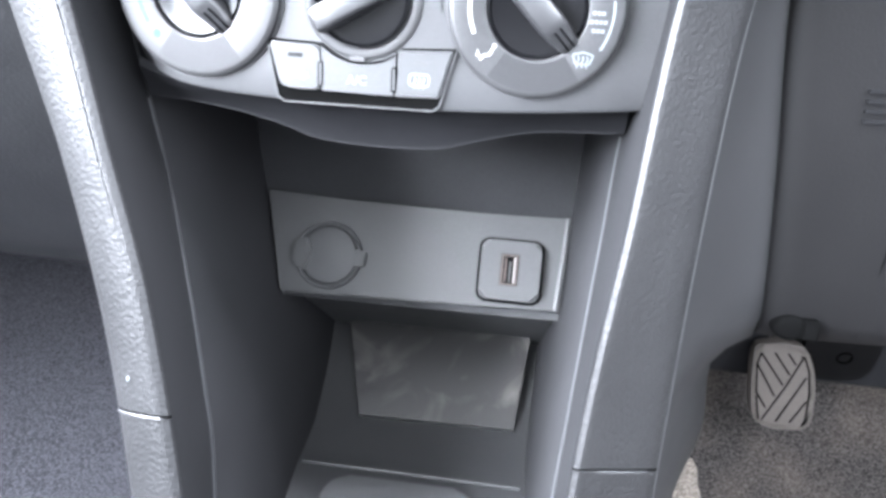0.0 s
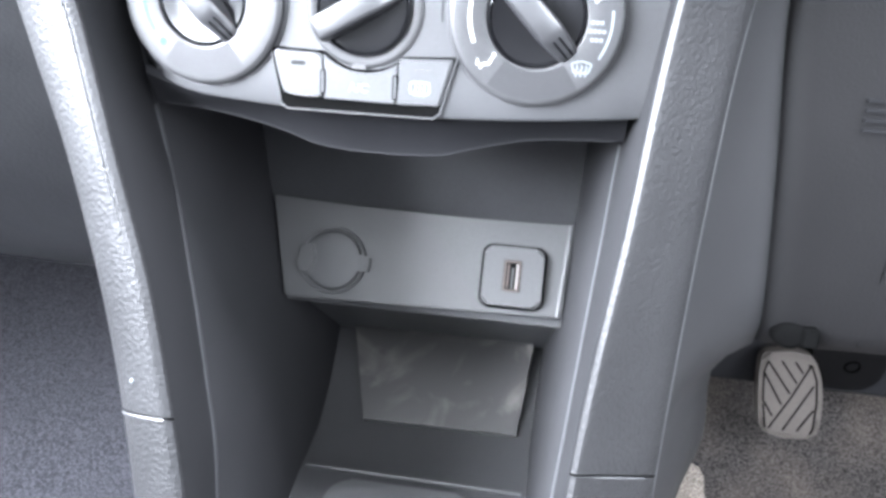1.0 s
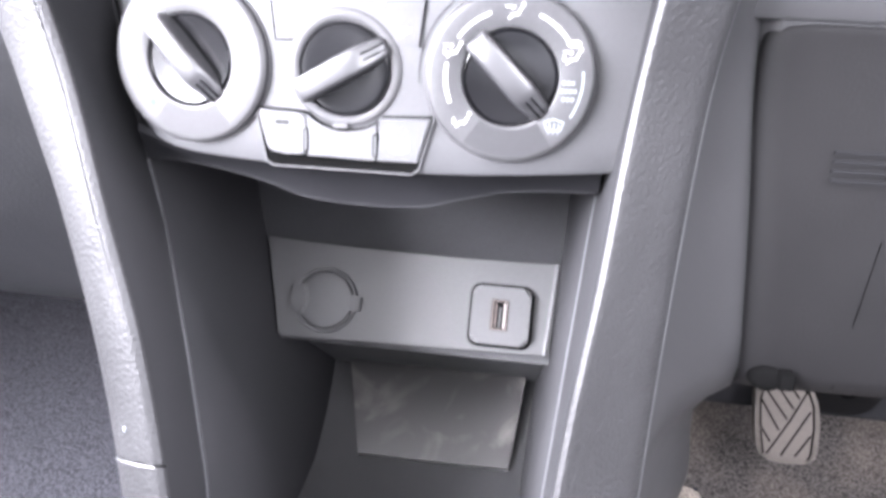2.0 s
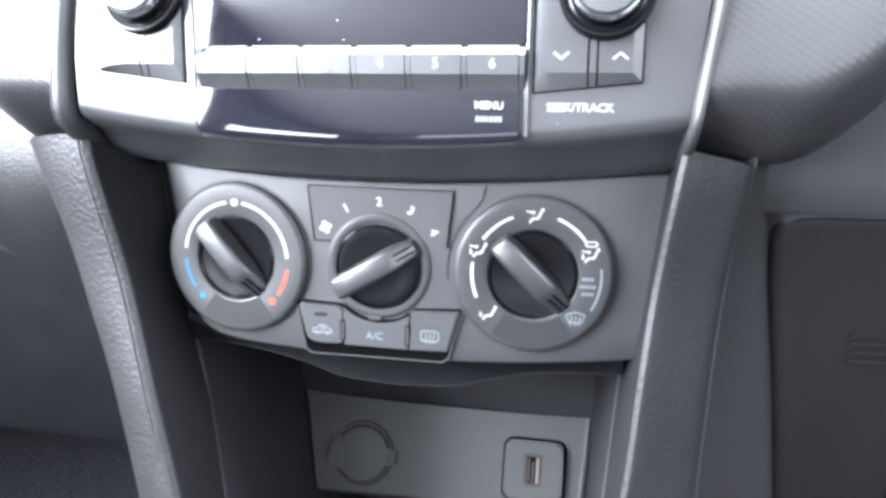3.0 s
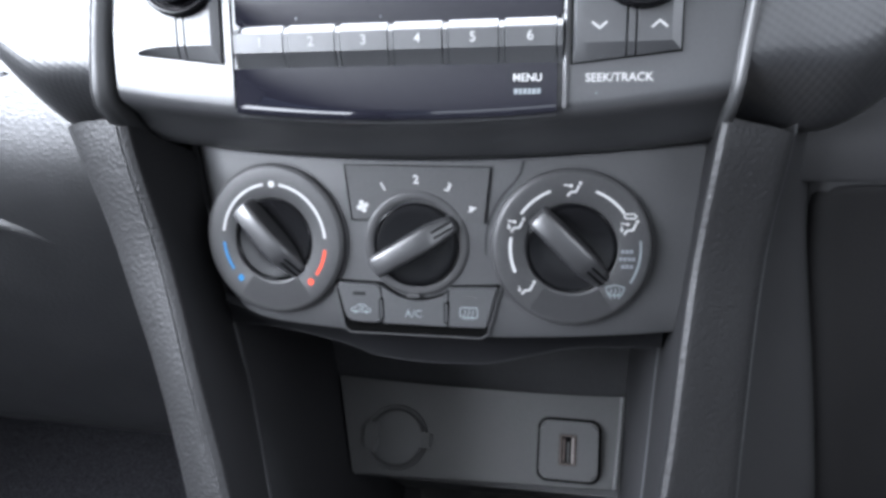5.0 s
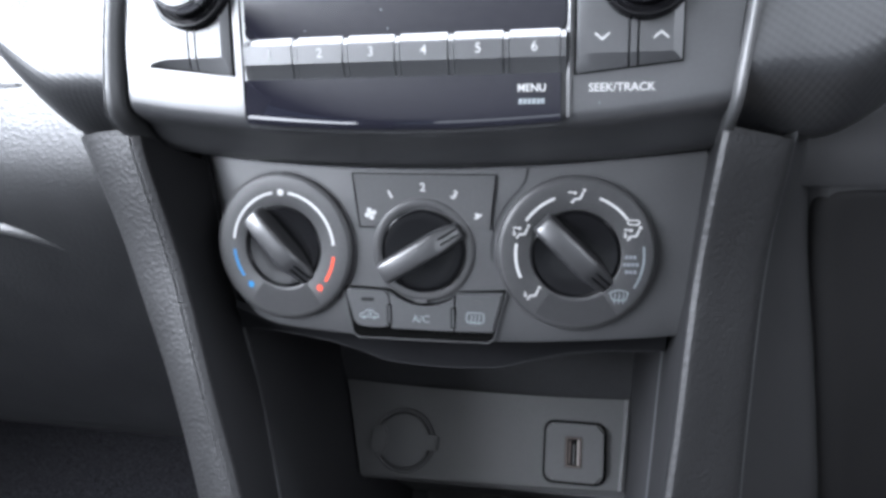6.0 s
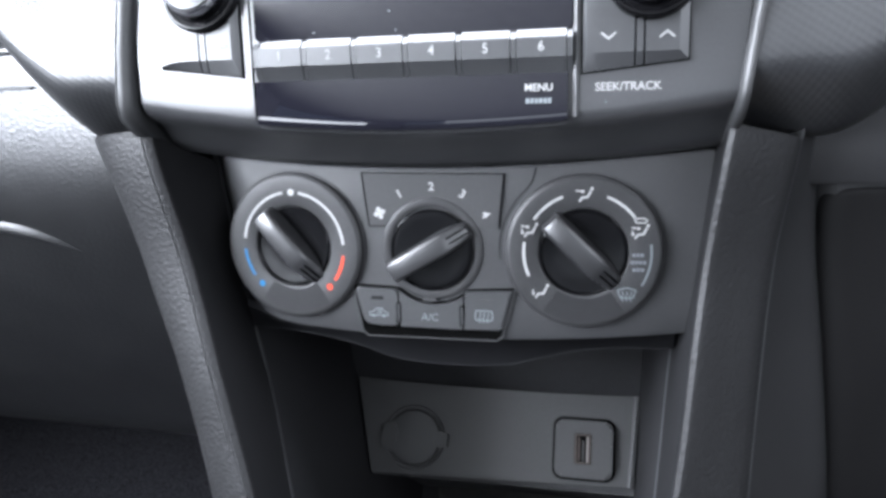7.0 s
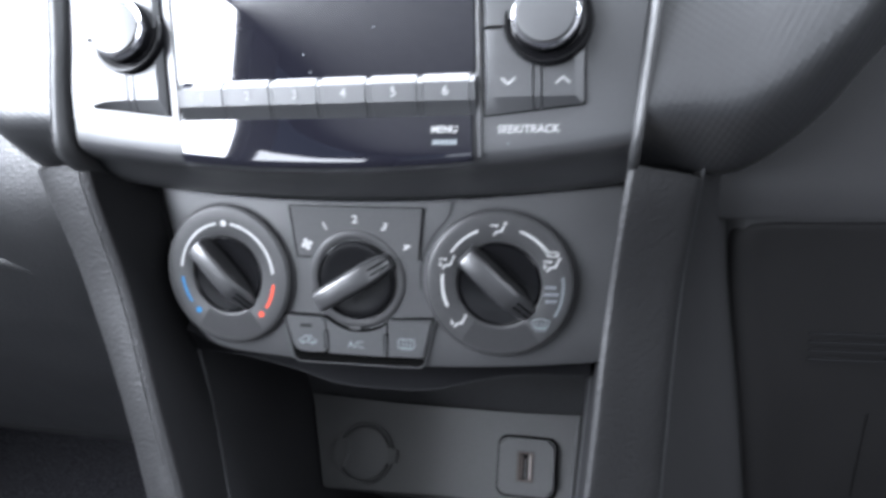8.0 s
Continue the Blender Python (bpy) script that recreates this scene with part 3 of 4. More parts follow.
KEY_CLUSTERS = ((-76.0, -93.7, -62.0, 69.5, 65.6, 71.7, -75.4, 94.8), (74.9, 57.4, 89.6, 63.3, 66.7, 69.3, 78.2, 92.4))
for cx, x0, x1, za, zb, crease, kx, kz in KEY_CLUSTERS:
    foot = lambda x: za + (zb - za) * (x - x0) / (x1 - x0)
    # black plate just proud of the fascia, painting the gap's shade
    part("key_gap", prism([(x0 - 0.75, za - 0.5), (x1 + 0.5, zb - 0.5), (x1 + 0.5, 118.5), (x0 - 0.75, 118.5)], -20.35, -15), VOID, radio, "near-black plate for the shaded gap round the keys")
    for lo, hi, top, sl, sr in ((x0, cx - 1.6, kz - 1.6, 0.9, 0.1), (cx + 1.6, x1, kz - 1.6, 0.1, 2.5), (cx - 1.15, cx + 1.15, kz - 1.6, 0.1, 0.1)):
        kb = cluster_key(lo, hi, foot, top, -22.7 if hi - lo > 4 else -22.64, (sl, sr), crease, 0.2, 1.6 if lo == x0 and cx < 0 else 0.0)
        if hi - lo < 4:
            part("key_divider", kb, KEY, radio, "", 14)
            continue
        kp = part("radio_key", kb, KEY, radio, "", 14)
        if cx > 0:
            xm, dz = (lo + hi) / 2, -1 if lo == x0 else 1
            part("arrow", stroke([(xm - 2.1, 74.3 - dz * 0.9), (xm, 74.3 + dz * 0.9), (xm + 2.1, 74.3 - dz * 0.9)], 0.62, -22.72), WHITE, kp)
        elif lo > x0:
            part("legend", lettering("TA", 3.0, (lo + hi) / 2 + 0.5, 76.0, -22.75), GREY, kp)
    kp = part("radio_key", cluster_key(x0, x1, lambda x: kz - 1.0, 118, -22.7, (0.9, 1.9), kz - 0.4, 0.2), KEY, radio, "", 14)
    knob = part("rotary_knob", lathe([(14.4, -20), (14.4, -22.9), (13.9, -23.5), (13.2, -23.6), (12.7, -23.0), (11.6, -22.9), (11.1, -23.2), (10.7, -27.8), (10.0, -28.8), (0, -29.0)][::-1], kx, kz, 64, tilt=-14), HUB, radio, "glossy black rotary knob")
    part("knob_cap", lathe([(9.7, -28.4), (9.5, -29.4), (9.0, -29.9), (6, -30.2), (0, -30.3)][::-1], kx, kz + 1.9, 64, tilt=-14), KEY, knob)
    part("knob_ring", lathe([(10.8, -26.8), (10.5, -28.7), (9.9, -29.3), (9.5, -28.6)][::-1], kx, kz + 1.6, 64, tilt=-14), CHROME, knob, "chrome ring")

part("bezel_edge", sheet([[(54.2, -15, z), (54.2, -20.3, z), (55.2, -20.95, z), (55.7, -20.95, z), (55.9, -15, z)] for z in (49.6, 70, 90, 128)]), FASCIA, radio, "fine raised edge", 14)
# upright gap drawn as a black strip, its shade in the colour
part("bezel_gap", prism([(-58.5, 50.4), (-57.7, 50.2), (-57.7, 128), (-58.5, 128)], -20.2, -15), VOID, radio, "near-black strip for a shaded upright gap")

for x, z, r, y in ((64.8, 54.0, 0.35, -20.05), (-34.0, 79.6, 0.3, -21.05), (-4.6, 79.4, 0.3, -21.05), (-6.7, 85.5, 0.35, -21.05), (19.2, 93.6, 0.3, -21.05)):
    part("dust_speck", dot_mark(x, z, r, y + 0.05, None, 8), GREY, radio, "tiny pale speck")

# woven-grain wings of the dashboard, swept up away from the radio, with a soft roll along the lower edge
WING = [(104, 42.5), (119, 42), (132, 40.8), (140, 41.8), (147, 45), (155, 50.8), (163, 57.8), (170, 65.3), (182, 81), (205, 106), (280, 168)]
STRIP = {1: [(36, 104.4), (45, 104.9), (150, 117.7)], -1: [(36, 110.0), (60, 109.4), (75, 108.2), (97, 105.2), (150, 101)]}


def strip_x(side, z):
    return lerp(STRIP[side], z)


for side in (-1, 1):
    t = thing("dashboard_wing", (side * 130, 0, 45), "dashboard wing in woven-grain charcoal plastic", "dashboard trim", "dashboard wings")
    rows = []
    for k in range(72):
        x = 106.0 + k * 2.37
        zb = lerp(WING, x)
        dy = (0.0006 if side < 0 else 0.0001) * (x - 108) ** 2
        hug = max(0.0, 1 - (x - 106.0) / 40)
        g = 1 + 0.005 * (x - 108)
        prof = [(-24, zb + 120), (-24, zb + 90), (-24, zb + 65), (-24, zb + 50)] + [(y, zb + g * h) for y, h in ((-24, 40), (-24, 32), (-23.9, 27.5), (-23.6, 24), (-22.7, 21), (-20.6, 18), (-17, 14.8), (-12.2, 11.2), (-6.8, 7.6), (-1.2, 4), (4.4, 1.2), (9, 0))] + [(18, zb + 1)]
        rows.append([(side * (x + hug * (strip_x(side, z) + (0.6 if side > 0 else 2.6) - 106)), y + dy + 0.1 * max(0, z - zb - 20 * g) + 0.0024 * max(0, z - zb - 20 * g) ** 2, z) for y, z in prof])
    part("face", sheet(rows, (0, 6, 4)), WEAVE, t)
    # rounded upright edge beside the radio
    if side > 0:
        section = ((-1.5, 6), (-1.45, 0.4), (-1.3, -1.6), (-0.95, -2.9), (-0.4, -3.7), (0.3, -4.05), (1.1, -4.1), (1.9, -3.6), (2.2, 2))
    else:
        section = ((-2.9, 3), (-2.8, -1.2), (-2.4, -2.6), (-1.4, -3.6), (-0.4, -4.1), (0.7, -4.3), (1.6, -4.2), (2.2, -3.6), (2.6, -3.9), (3.1, -3.6), (3.5, 4))
    rows = []
    for k in range(19):
        z = 150 - 114 * (k / 18) ** 0.8
        cx = strip_x(side, z)
        tuck = (max(0, 56 - z) / 13) ** 2 * 14
        rows.append([(side * (cx + dx), -20 + dy + tuck, z) for dx, dy in section])
    part("edge_strip", sheet(rows, (0, 5, 0)), PANEL, t, "narrow rounded edge strip")

# ---- climate control panel ----
climate = thing("climate_control_panel", (0, 4, -36), "charcoal heater panel with three rotary dials and keys", "heater controls")
rows = []
for k in range(45):
    u = min(max((k - 2) / 40, 0), 1) * 2 - 1
    curl = (3.5, 14)[k == 0 or k == 44] if k < 2 or k > 42 else 0
    a, b = top_edge(99 * u), bottom_edge(95 * u)
    row = []
    for s in (-0.02, 0.0, 0.02, 0.2, 0.4, 0.6, 0.8, 0.98, 1.0, 1.02):
        f = min(max(s, 0), 1)
        half = 99 - 10.5 * f if u < 0 else 102 - 6 * f
        x = half * u - (1.2 if k < 2 else -1.2 if k > 42 else 0) * (curl > 0)
        curl2 = 15.0 * max(0.0, 1 - (u + 1) / (0.2 + 0.08 * f)) ** 2 if curl == 0 or k < 2 else 0.0
        row.append((x, 2.2 + 0.0006 * x * x + curl + curl2 + (6 if s < 0 else 4 if s > 1 else 0.7 if s in (0.0, 1.0) else 0), a + (b - a) * f + (1 if s < 0 else -0.6 if s > 1 else 0)))
    rows.append(row)
part("face_plate", sheet(rows, (0, 5, 0)), HEATER, climate)
# fan scale inset plate
plate = [(-27, 29.2), (28, 28.6), (25.8, 8.5), (18.5, 8.5)] + [(20.2 * math.sin(radians(a)), 20.2 * math.cos(radians(a))) for a in range(60, -61, -10)] + [(-18.5, 8.8), (-24.6, 8.8)]
part("fan_scale", prism(plate, 1.95, 6, 0.2), SCALE, climate)
part("scale_edge", stroke([(-18.8, 8.8), (-24.8, 8.7), (-27.2, 29.4), (28.2, 28.8), (26.0, 8.4)], 0.34, 1.9), VOID, climate, "fine dark outline of the scale")


def airflow_icon(x, z, s, y, face=True, foot=True, screen=False):
    """A plain printed airflow symbol: a bent seat bar with a dot above it, and small arrows."""
    bm = bmesh.new()
    stroke([(x - 1.9 * s, z - 2.4 * s), (x - 1.0 * s, z - 1.1 * s), (x + 1.0 * s, z - 0.9 * s), (x + 2.0 * s, z + 1.2 * s)], 0.75 * s, y, bm)
    dot_mark(x + 2.5 * s, z + 2.2 * s, 0.62 * s, y, bm, 10)
    if face:
        stroke([(x - 3.2 * s, z + 1.5 * s), (x - 0.6 * s, z + 1.2 * s)], 0.5 * s, y, bm)
        dot_mark(x - 0.8 * s, z + 1.2 * s, 0.62 * s, y, bm, 8)
    if foot:
        stroke([(x - 3.0 * s, z + 0.4 * s), (x - 2.8 * s, z - 1.2 * s)], 0.5 * s, y, bm)
        dot_mark(x - 2.8 * s, z - 1.0 * s, 0.62 * s, y, bm, 8)
    if screen:
        stroke([(x - 2.2 * s, z + 4.2 * s), (x - 1.2 * s, z + 4.9 * s), (x + 1.2 * s, z + 4.9 * s), (x + 2.2 * s, z + 4.2 * s), (x + 1.6 * s, z + 3.3 * s), (x - 1.6 * s, z + 3.3 * s), (x - 2.2 * s, z + 4.2 * s)], 0.5 * s, y, bm)
    return bm


def defrost_icon(x, z, s, y, square=False):
    """A screen outline with three rising arrows that pass its lower edge."""
    bm = bmesh.new()
    if square:
        pts = soften([(x - 3.3 * s, z + 2.0 * s), (x + 3.3 * s, z + 2.0 * s), (x + 3.3 * s, z - 1.8 * s), (x - 3.3 * s, z - 1.8 * s)], 1.1 * s, 3)
    else:
        pts = soften([(x - 3.3 * s, z + 1.5 * s), (x, z + 2.4 * s), (x + 3.3 * s, z + 1.5 * s), (x + 2.3 * s, z - 1.4 * s), (x - 2.3 * s, z - 1.4 * s)], 0.5 * s, 2)
    stroke(pts + pts[:1], 0.5 * s, y, bm)
    for dx in (-1.5, 0, 1.5):
        stroke([(x + dx * s, z + 1.0 * s), (x + (dx + 0.3) * s, z + 0.1 * s), (x + (dx - 0.3) * s, z - 1.0 * s), (x + dx * s, z - 2.5 * s)], 0.45 * s, y, bm)
    return bm


def recirculation_icon(x, z, s, y):
    """Outline of a car with a bent arrow inside."""
    bm = stroke([(x - 4.4 * s, z - 1.2 * s), (x - 4.2 * s, z + 0.2 * s), (x - 2.4 * s, z + 0.7 * s), (x - 1.1 * s, z + 2.1 * s), (x + 1.6 * s, z + 2.1 * s), (x + 2.9 * s, z + 0.6 * s), (x + 4.3 * s, z + 0.2 * s), (x + 4.4 * s, z - 1.2 * s), (x - 4.4 * s, z - 1.2 * s)], 0.5 * s, y)
    for dx in (-2.5, 2.5):
        dot_mark(x + dx * s, z - 1.3 * s, 0.85 * s, y, bm, 12)
    stroke([(x - 0.6 * s, z + 1.1 * s), (x + 1.1 * s, z + 1.1 * s), (x + 1.1 * s, z - 0.1 * s), (x - 0.9 * s, z - 0.1 * s)], 0.45 * s, y, bm)
    return bm


def dial(cx, r_out, r_hub, y, turn, label, swing=0.0, dish=0.9, sink=0.0, edge=1.0):
    """A ring with its recessed hub and bar grip; turn: degrees of the grip's tail, anticlockwise from +x; its other end is the pointer."""
    yf = y + sink
    ring = part("dial", lathe([(r_out + 0.6, 8), (r_out + 0.55, yf + 1.7 * edge), (r_out + 0.4, yf + 1.1 * edge), (r_out + 0.05, yf + 0.65 * edge), (r_out - 0.5 * edge, yf + 0.42 * edge), (r_out - 0.9 * edge, yf + 0.12 * edge), (r_out - 1.4 * edge, yf), (r_hub + 1.1, yf), (r_hub + 0.5, yf + 0.3), (r_hub + 0.2, y + 1.2 + sink), (r_hub + 0.1, 9)], cx, 0, 80), DIAL, climate, label)
    hub = lathe([(r_hub - 0.5, 9), (r_hub - 0.5, y + 1.6), (r_hub - 1.1, y + 0.9), (r_hub - 2.0, y + 0.8 + dish * 0.2), (r_hub - 4, y + 0.8 + dish * 0.5), (r_hub - 9, y + 0.8 + dish * 0.9), (0, y + 0.8 + dish)], cx, 0, 64)
    part("hub", hub, HUB, ring)
    if edge == 1.0:
        # no gap is cut: this black ring paints the shadow band
        part("dial_gap_shade", lathe([(r_out + 0.2, y + 2.7), (r_out + 1.1, y + 2.65), (r_out + 1.35, y + 2.9), (r_out + 1.4, y + 4.5)], cx, 0, 80), BLACK, ring, "black ring for the shaded gap round the dial")
    part("hub_rim", lathe([(r_hub + 0.1, y + 1.4), (r_hub - 0.1, y + 0.5), (r_hub - 0.45, y + 0.25), (r_hub - 0.8, y + 0.6), (r_hub - 0.9, y + 1.2)], cx, 0, 64), HUB, ring)
    L, wd = r_hub + 0.6, 4.1
    c, s = math.cos(radians(turn)), math.sin(radians(turn))

    def bar(sections):
        bm = bmesh.new()
        vs = []
        for u, w, top in sections:
            foot = max(y + 3.2, top + 2.5)
            ring_pts = [(-w - 0.7, foot), (-w - 0.4, top + 2.0), (-w - 0.05, top + 0.95), (-w + 0.5, top + 0.3), (-w + 1.3, top), (w - 1.3, top), (w - 0.5, top + 0.3), (w + 0.05, top + 0.95), (w + 0.4, top + 2.0), (w + 0.7, foot)]
            vs.append([bm.verts.new((cx + u * c - v * s, yy, u * s + v * c)) for v, yy in ring_pts])
        for a, b in zip(vs, vs[1:]):
            for i in range(9):
                bm.faces.new((a[i], a[i + 1], b[i + 1], b[i]))
            bm.faces.new((a[9], a[0], b[0], b[9]))
        bm.faces.new(vs[0]), bm.faces.new(vs[-1][::-1])
        return bm

    grip = part("grip", bar(((-L * 1.04, wd * 0.62, y + 0.5), (-L * 1.0, wd * 0.7, y - 0.7), (-L * 0.86, wd * 0.82, y - 1.8), (-L * 0.66, wd * 0.92, y - 3.2), (-L * 0.52, wd * 0.97, y - 4.9), (-L * 0.36, wd, y - 5.8), (0, wd * 0.98, y - 6.5), (L * 0.5, wd * 0.95, y - 6.9), (L * 0.92, wd * 0.92, y - 6.8), (L * 1.0, wd * 0.88, y - 6.1), (L * 1.05, wd * 0.82, y - 4.2), (L * 1.07, wd * 0.8, y - 1.5))), GRIP, ring, "bar grip")
    for off in (-1.1, 1.1):
        px, pz = -s * off, c * off
        tick = bmesh.new()
        rows = []
        for u, top in ((-L * 1.02, y - 0.5), (-L * 0.98, y - 1.5), (-L * 0.84, y - 2.6), (-L * 0.66, y - 3.9), (-L * 0.56, y - 4.9)):
            rows.append([(cx + u * c + px - s * v, top + d, u * s + pz + c * v) for v, d in ((-0.5, 1.2), (-0.32, 0.15), (0, 0), (0.32, 0.15), (0.5, 1.2))])
        part("pointer_rib", sheet(rows, (0, 0.8, 0), tick), HUB, grip, "glossy pointer rib")
    c0 = (Vector((cx, y, 0)) - CEN[climate.name]) / 1000
    ring.matrix_local = Matrix.Translation(c0) @ Matrix.Rotation(radians(swing), 4, "Z") @ Matrix.Translation(-c0)
    return ring


YD = 1.3
left_dial = dial(-57.0, 29.0, 16.0, YD, 130, "temperature dial marked white, blue and red", -4)
part("mark", dot_mark(-56.6, 21.8, 1.35, YD), WHITE, left_dial)
part("mark", arc_mark(-56.8, 0, 21.8, -82, -9, 1.05, YD), WHITE, left_dial)
part("mark", arc_mark(-56.8, 0, 21.8, 9, 86, 1.05, YD), WHITE, left_dial)
part("mark", arc_mark(-56.8, 0, 21.8, -124, -94, 1.15, YD), BLUE, left_dial)
part("mark", arc_mark(-56.8, 0, 21.8, 98, 126, 1.15, YD), RED, left_dial)
part("mark", dot_mark(-56.8 + 21.8 * math.sin(radians(-136)), 21.8 * math.cos(radians(136)), 1.35, YD), BLUE, left_dial)
part("mark", dot_mark(-56.8 + 21.8 * math.sin(radians(136)), 21.8 * math.cos(radians(136)), 1.3, YD), RED, left_dial)
right_dial = dial(57.2, 28.2, 15.9, YD, 135, "airflow dial with white symbols", 3)
for a0, a1, w in ((-56, -21, 0.95), (21, 54, 0.95), (-114, -80, 1.05), (82, 120, 0.7)):
    part("mark", arc_mark(57.5, 0, 22.0 if w > 0.8 else 23.8, a0, a1, w, YD), WHITE if w > 0.8 else GREY, right_dial)
for ang, kw, mt in ((0, dict(foot=False), WHITE), (-67, dict(), WHITE), (-133, dict(face=False), WHITE), (68, dict(screen=True), WHITE)):
    part("symbol", airflow_icon(57.5 + 21.4 * math.sin(radians(ang)), 21.4 * math.cos(radians(ang)), 0.98, YD, **kw), mt, right_dial)
part("symbol", defrost_icon(57.5 + 21.8 * math.sin(radians(135)), 21.4 * math.cos(radians(135)), 1.0, YD), GREY, right_dial)
bm = bmesh.new()
for z, x0, n in ((-0.6, 74.6, 3), (-3.3, 74.0, 4), (-6.0, 74.8, 3)):
    for k in range(n):
        prism([(x0 + k * 1.45, z - 0.6), (x0 + 1.1 + k * 1.45, z - 0.6), (x0 + 1.1 + k * 1.45, z + 0.6), (x0 + k * 1.45, z + 0.6)], YD - 0.12, YD + 0.3, bm=bm)
part("small_legend", bm, DIMGREY, right_dial, "tiny grey marking")
# pair of faint sectors at the foot of each large dial
for cx, d in ((-56.8, left_dial), (57.5, right_dial)):
    out = [(cx + r * math.sin(radians(a)), r * math.cos(radians(a))) for r, rng in ((17.2, range(146, 215, 4)), (26.6, range(214, 145, -4))) for a in rng]
    part("sector", prism(out, YD - 0.12, YD + 0.4), SECTOR, d, "slightly darker sector")
dial(0.1, 19.4, 15.8, -0.7, 210, "fan speed dial", 0, 0.4, 2.2, 0.3)
part("symbol", stroke([(-20.4, 13.9), (-20.3, 13.9)], 1.4, 1.8), WHITE, climate, "white fan symbol")
bm = bmesh.new()
for a in (20, 110, 200, 290):
    dot_mark(-20.3 + 1.45 * math.cos(radians(a)), 13.9 + 1.45 * math.sin(radians(a)), 0.95, 1.8, bm, 10)
part("symbol", bm, WHITE, climate, "white fan symbol")
for s, x, z, turn in (("1", -12.2, 21.2, 28), ("2", 0.4, 24.0, 0), ("3", 12.4, 21.2, -30), ("4", 21.0, 13.6, -60)):
    bm = lettering(s, 4.4, x, z, 1.8, 0.1)
    bmesh.ops.rotate(bm, verts=bm.verts, cent=(x, 1.8, z), matrix=Matrix.Rotation(radians(-turn), 3, "Y"))
    part("numeral", bm, WHITE, climate)
bm = arc_mark(57.5, 0, 31.4, -96, -42, 0.5, 3.3)
for v in bm.verts:
    v.co.y = 2.2 + 0.0006 * v.co.x ** 2 + (0.3 if v.co.y > 3.3 else -0.2)
part("parting_line", bm, DARK, climate, "fine parting line")
part("parting_line", stroke([(36.5, 23.4), (38.6, 26.6), (39.6, 31.2)], 0.5, 2.9), DARK, climate, "fine parting line")
# keys under the fan dial, in a bezel with a fine raised rim
rim = [(-32.6, -14.6), (-28.9, -33.6), (-26.6, -35.3), (25.0, -35.1), (27.2, -33.4), (32.2, -14.4)]
bez = [(-32.2, -14.6), (-14.8, -15.0)] + [(0.6 + 20.6 * math.sin(radians(a)), 20.6 * math.cos(radians(a))) for a in range(222, 137, -7)] + [(12.6, -15.4), (31.8, -14.4)] + [(26.8, -33.2), (24.8, -34.8), (-26.4, -35.0), (-28.5, -33.4)]
# black backing whose colour carries the shade between the keys
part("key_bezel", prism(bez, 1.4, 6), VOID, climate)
bm = bmesh.new()
for p, q in zip(rim, rim[1:]):
    stroke([p, q], 0.55, 1.6, bm)
part("bezel_rim", bm, HEATER, climate, "fine raised rim")
arc = [(0.6 + 21.2 * math.sin(radians(a)), 21.4 * math.cos(radians(a))) for a in range(219, 139, -8)]
keys = (soften([(-31.2, -15.5), (-13.9, -15.9), (-13.5, -30.4), (-22, -30.6), (-27.6, -29.8)], 2.2, 4), [(-13.3, -16.0)] + arc + [(12.3, -16.3), (11.3, -30.9), (-12.9, -30.7)], soften([(12.9, -16.1), (31.0, -15.3), (27.0, -30.6), (11.9, -31.0)], 1.2, 3))
for n, out in enumerate(keys):
    kp = part("climate_key", prism(out, 0.4, 5, 0.55, 2, 0.0 if n == 1 else 1.2), CLIMATEKEY, climate)
    xc = (-22.2, -1.0, 20.6)[n]
    part("indicator", prism(rounded(xc - 2.6, -20.2, xc + 2.6, -18.8, 0.6, 2), 0.3, 0.9), INNER if n == 0 else LAMP, kp, "dark indicator lamp")
    if n == 0:
        part("symbol", recirculation_icon(xc + 0.4, -25.6, 0.85, 0.4), GREY, kp)
    elif n == 1:
        part("legend", lettering("A/C", 4.1, xc, -26.6, 0.3), GREY, kp)
    else:
        part("symbol", defrost_icon(xc - 0.4, -25.2, 1.0, 0.4, True), GREY, kp)
for x, z in ((-13.5, -25.2), (11.7, -25.6)):
    # slot not cut in: a black plate paints its shade
    part("key_slot", prism(rounded(x - 1.15, z - 4.4, x + 1.15, z + 4.4, 1.1, 4), 0.25, 4, 0.2), VOID, climate, "near-black plate for a shaded upright slot")
    part("key_divider", prism(rounded(x - 0.6, z - 3.8, x + 0.6, z + 3.8, 0.58, 4), 0.05, 4, 0.25), CLIMATEKEY, climate)

# ---- storage pocket ----
pocket = thing("storage_pocket", (0, 60, -250), "dark moulded storage pocket below the heater controls", "storage pocket")
UNDER = [(-92, -39), (-70, -39.6), (-50, -42.2), (-33, -46), (-20, -50), (5, -51.5), (27, -50.2), (36, -47.6), (59, -42), (92, -40)]
rows = []
for k in range(41):
    x = -84 + 175 * k / 40
    zu, zb = lerp(UNDER, x), bottom_edge(x)
    yf = 2.2 + 0.0006 * x * x
    rows.append([(x, yf + 4, zb + 0.4), (x, yf + 6, zb - 2.0), (x, 15, (zb + zu) / 2), (x, 18, zu), (x, 20.5, zu - 0.4), (x, 24, zu + 1.2), (x, 116, -44)])
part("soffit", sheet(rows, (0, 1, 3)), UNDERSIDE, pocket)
rows = []
for k in range(49):
    x = -80 + 168 * k / 48
    zu = lerp(UNDER, x)
    rows.append([(x, 18.2 + 0.32 * math.cos(a), zu - 0.1 + 0.32 * math.sin(a)) for a in (0, 1.05, 2.09, 3.14, 4.19, 5.24, 6.283)])
part("soffit_edge", sheet(rows), DARK, pocket, "fine edge line")
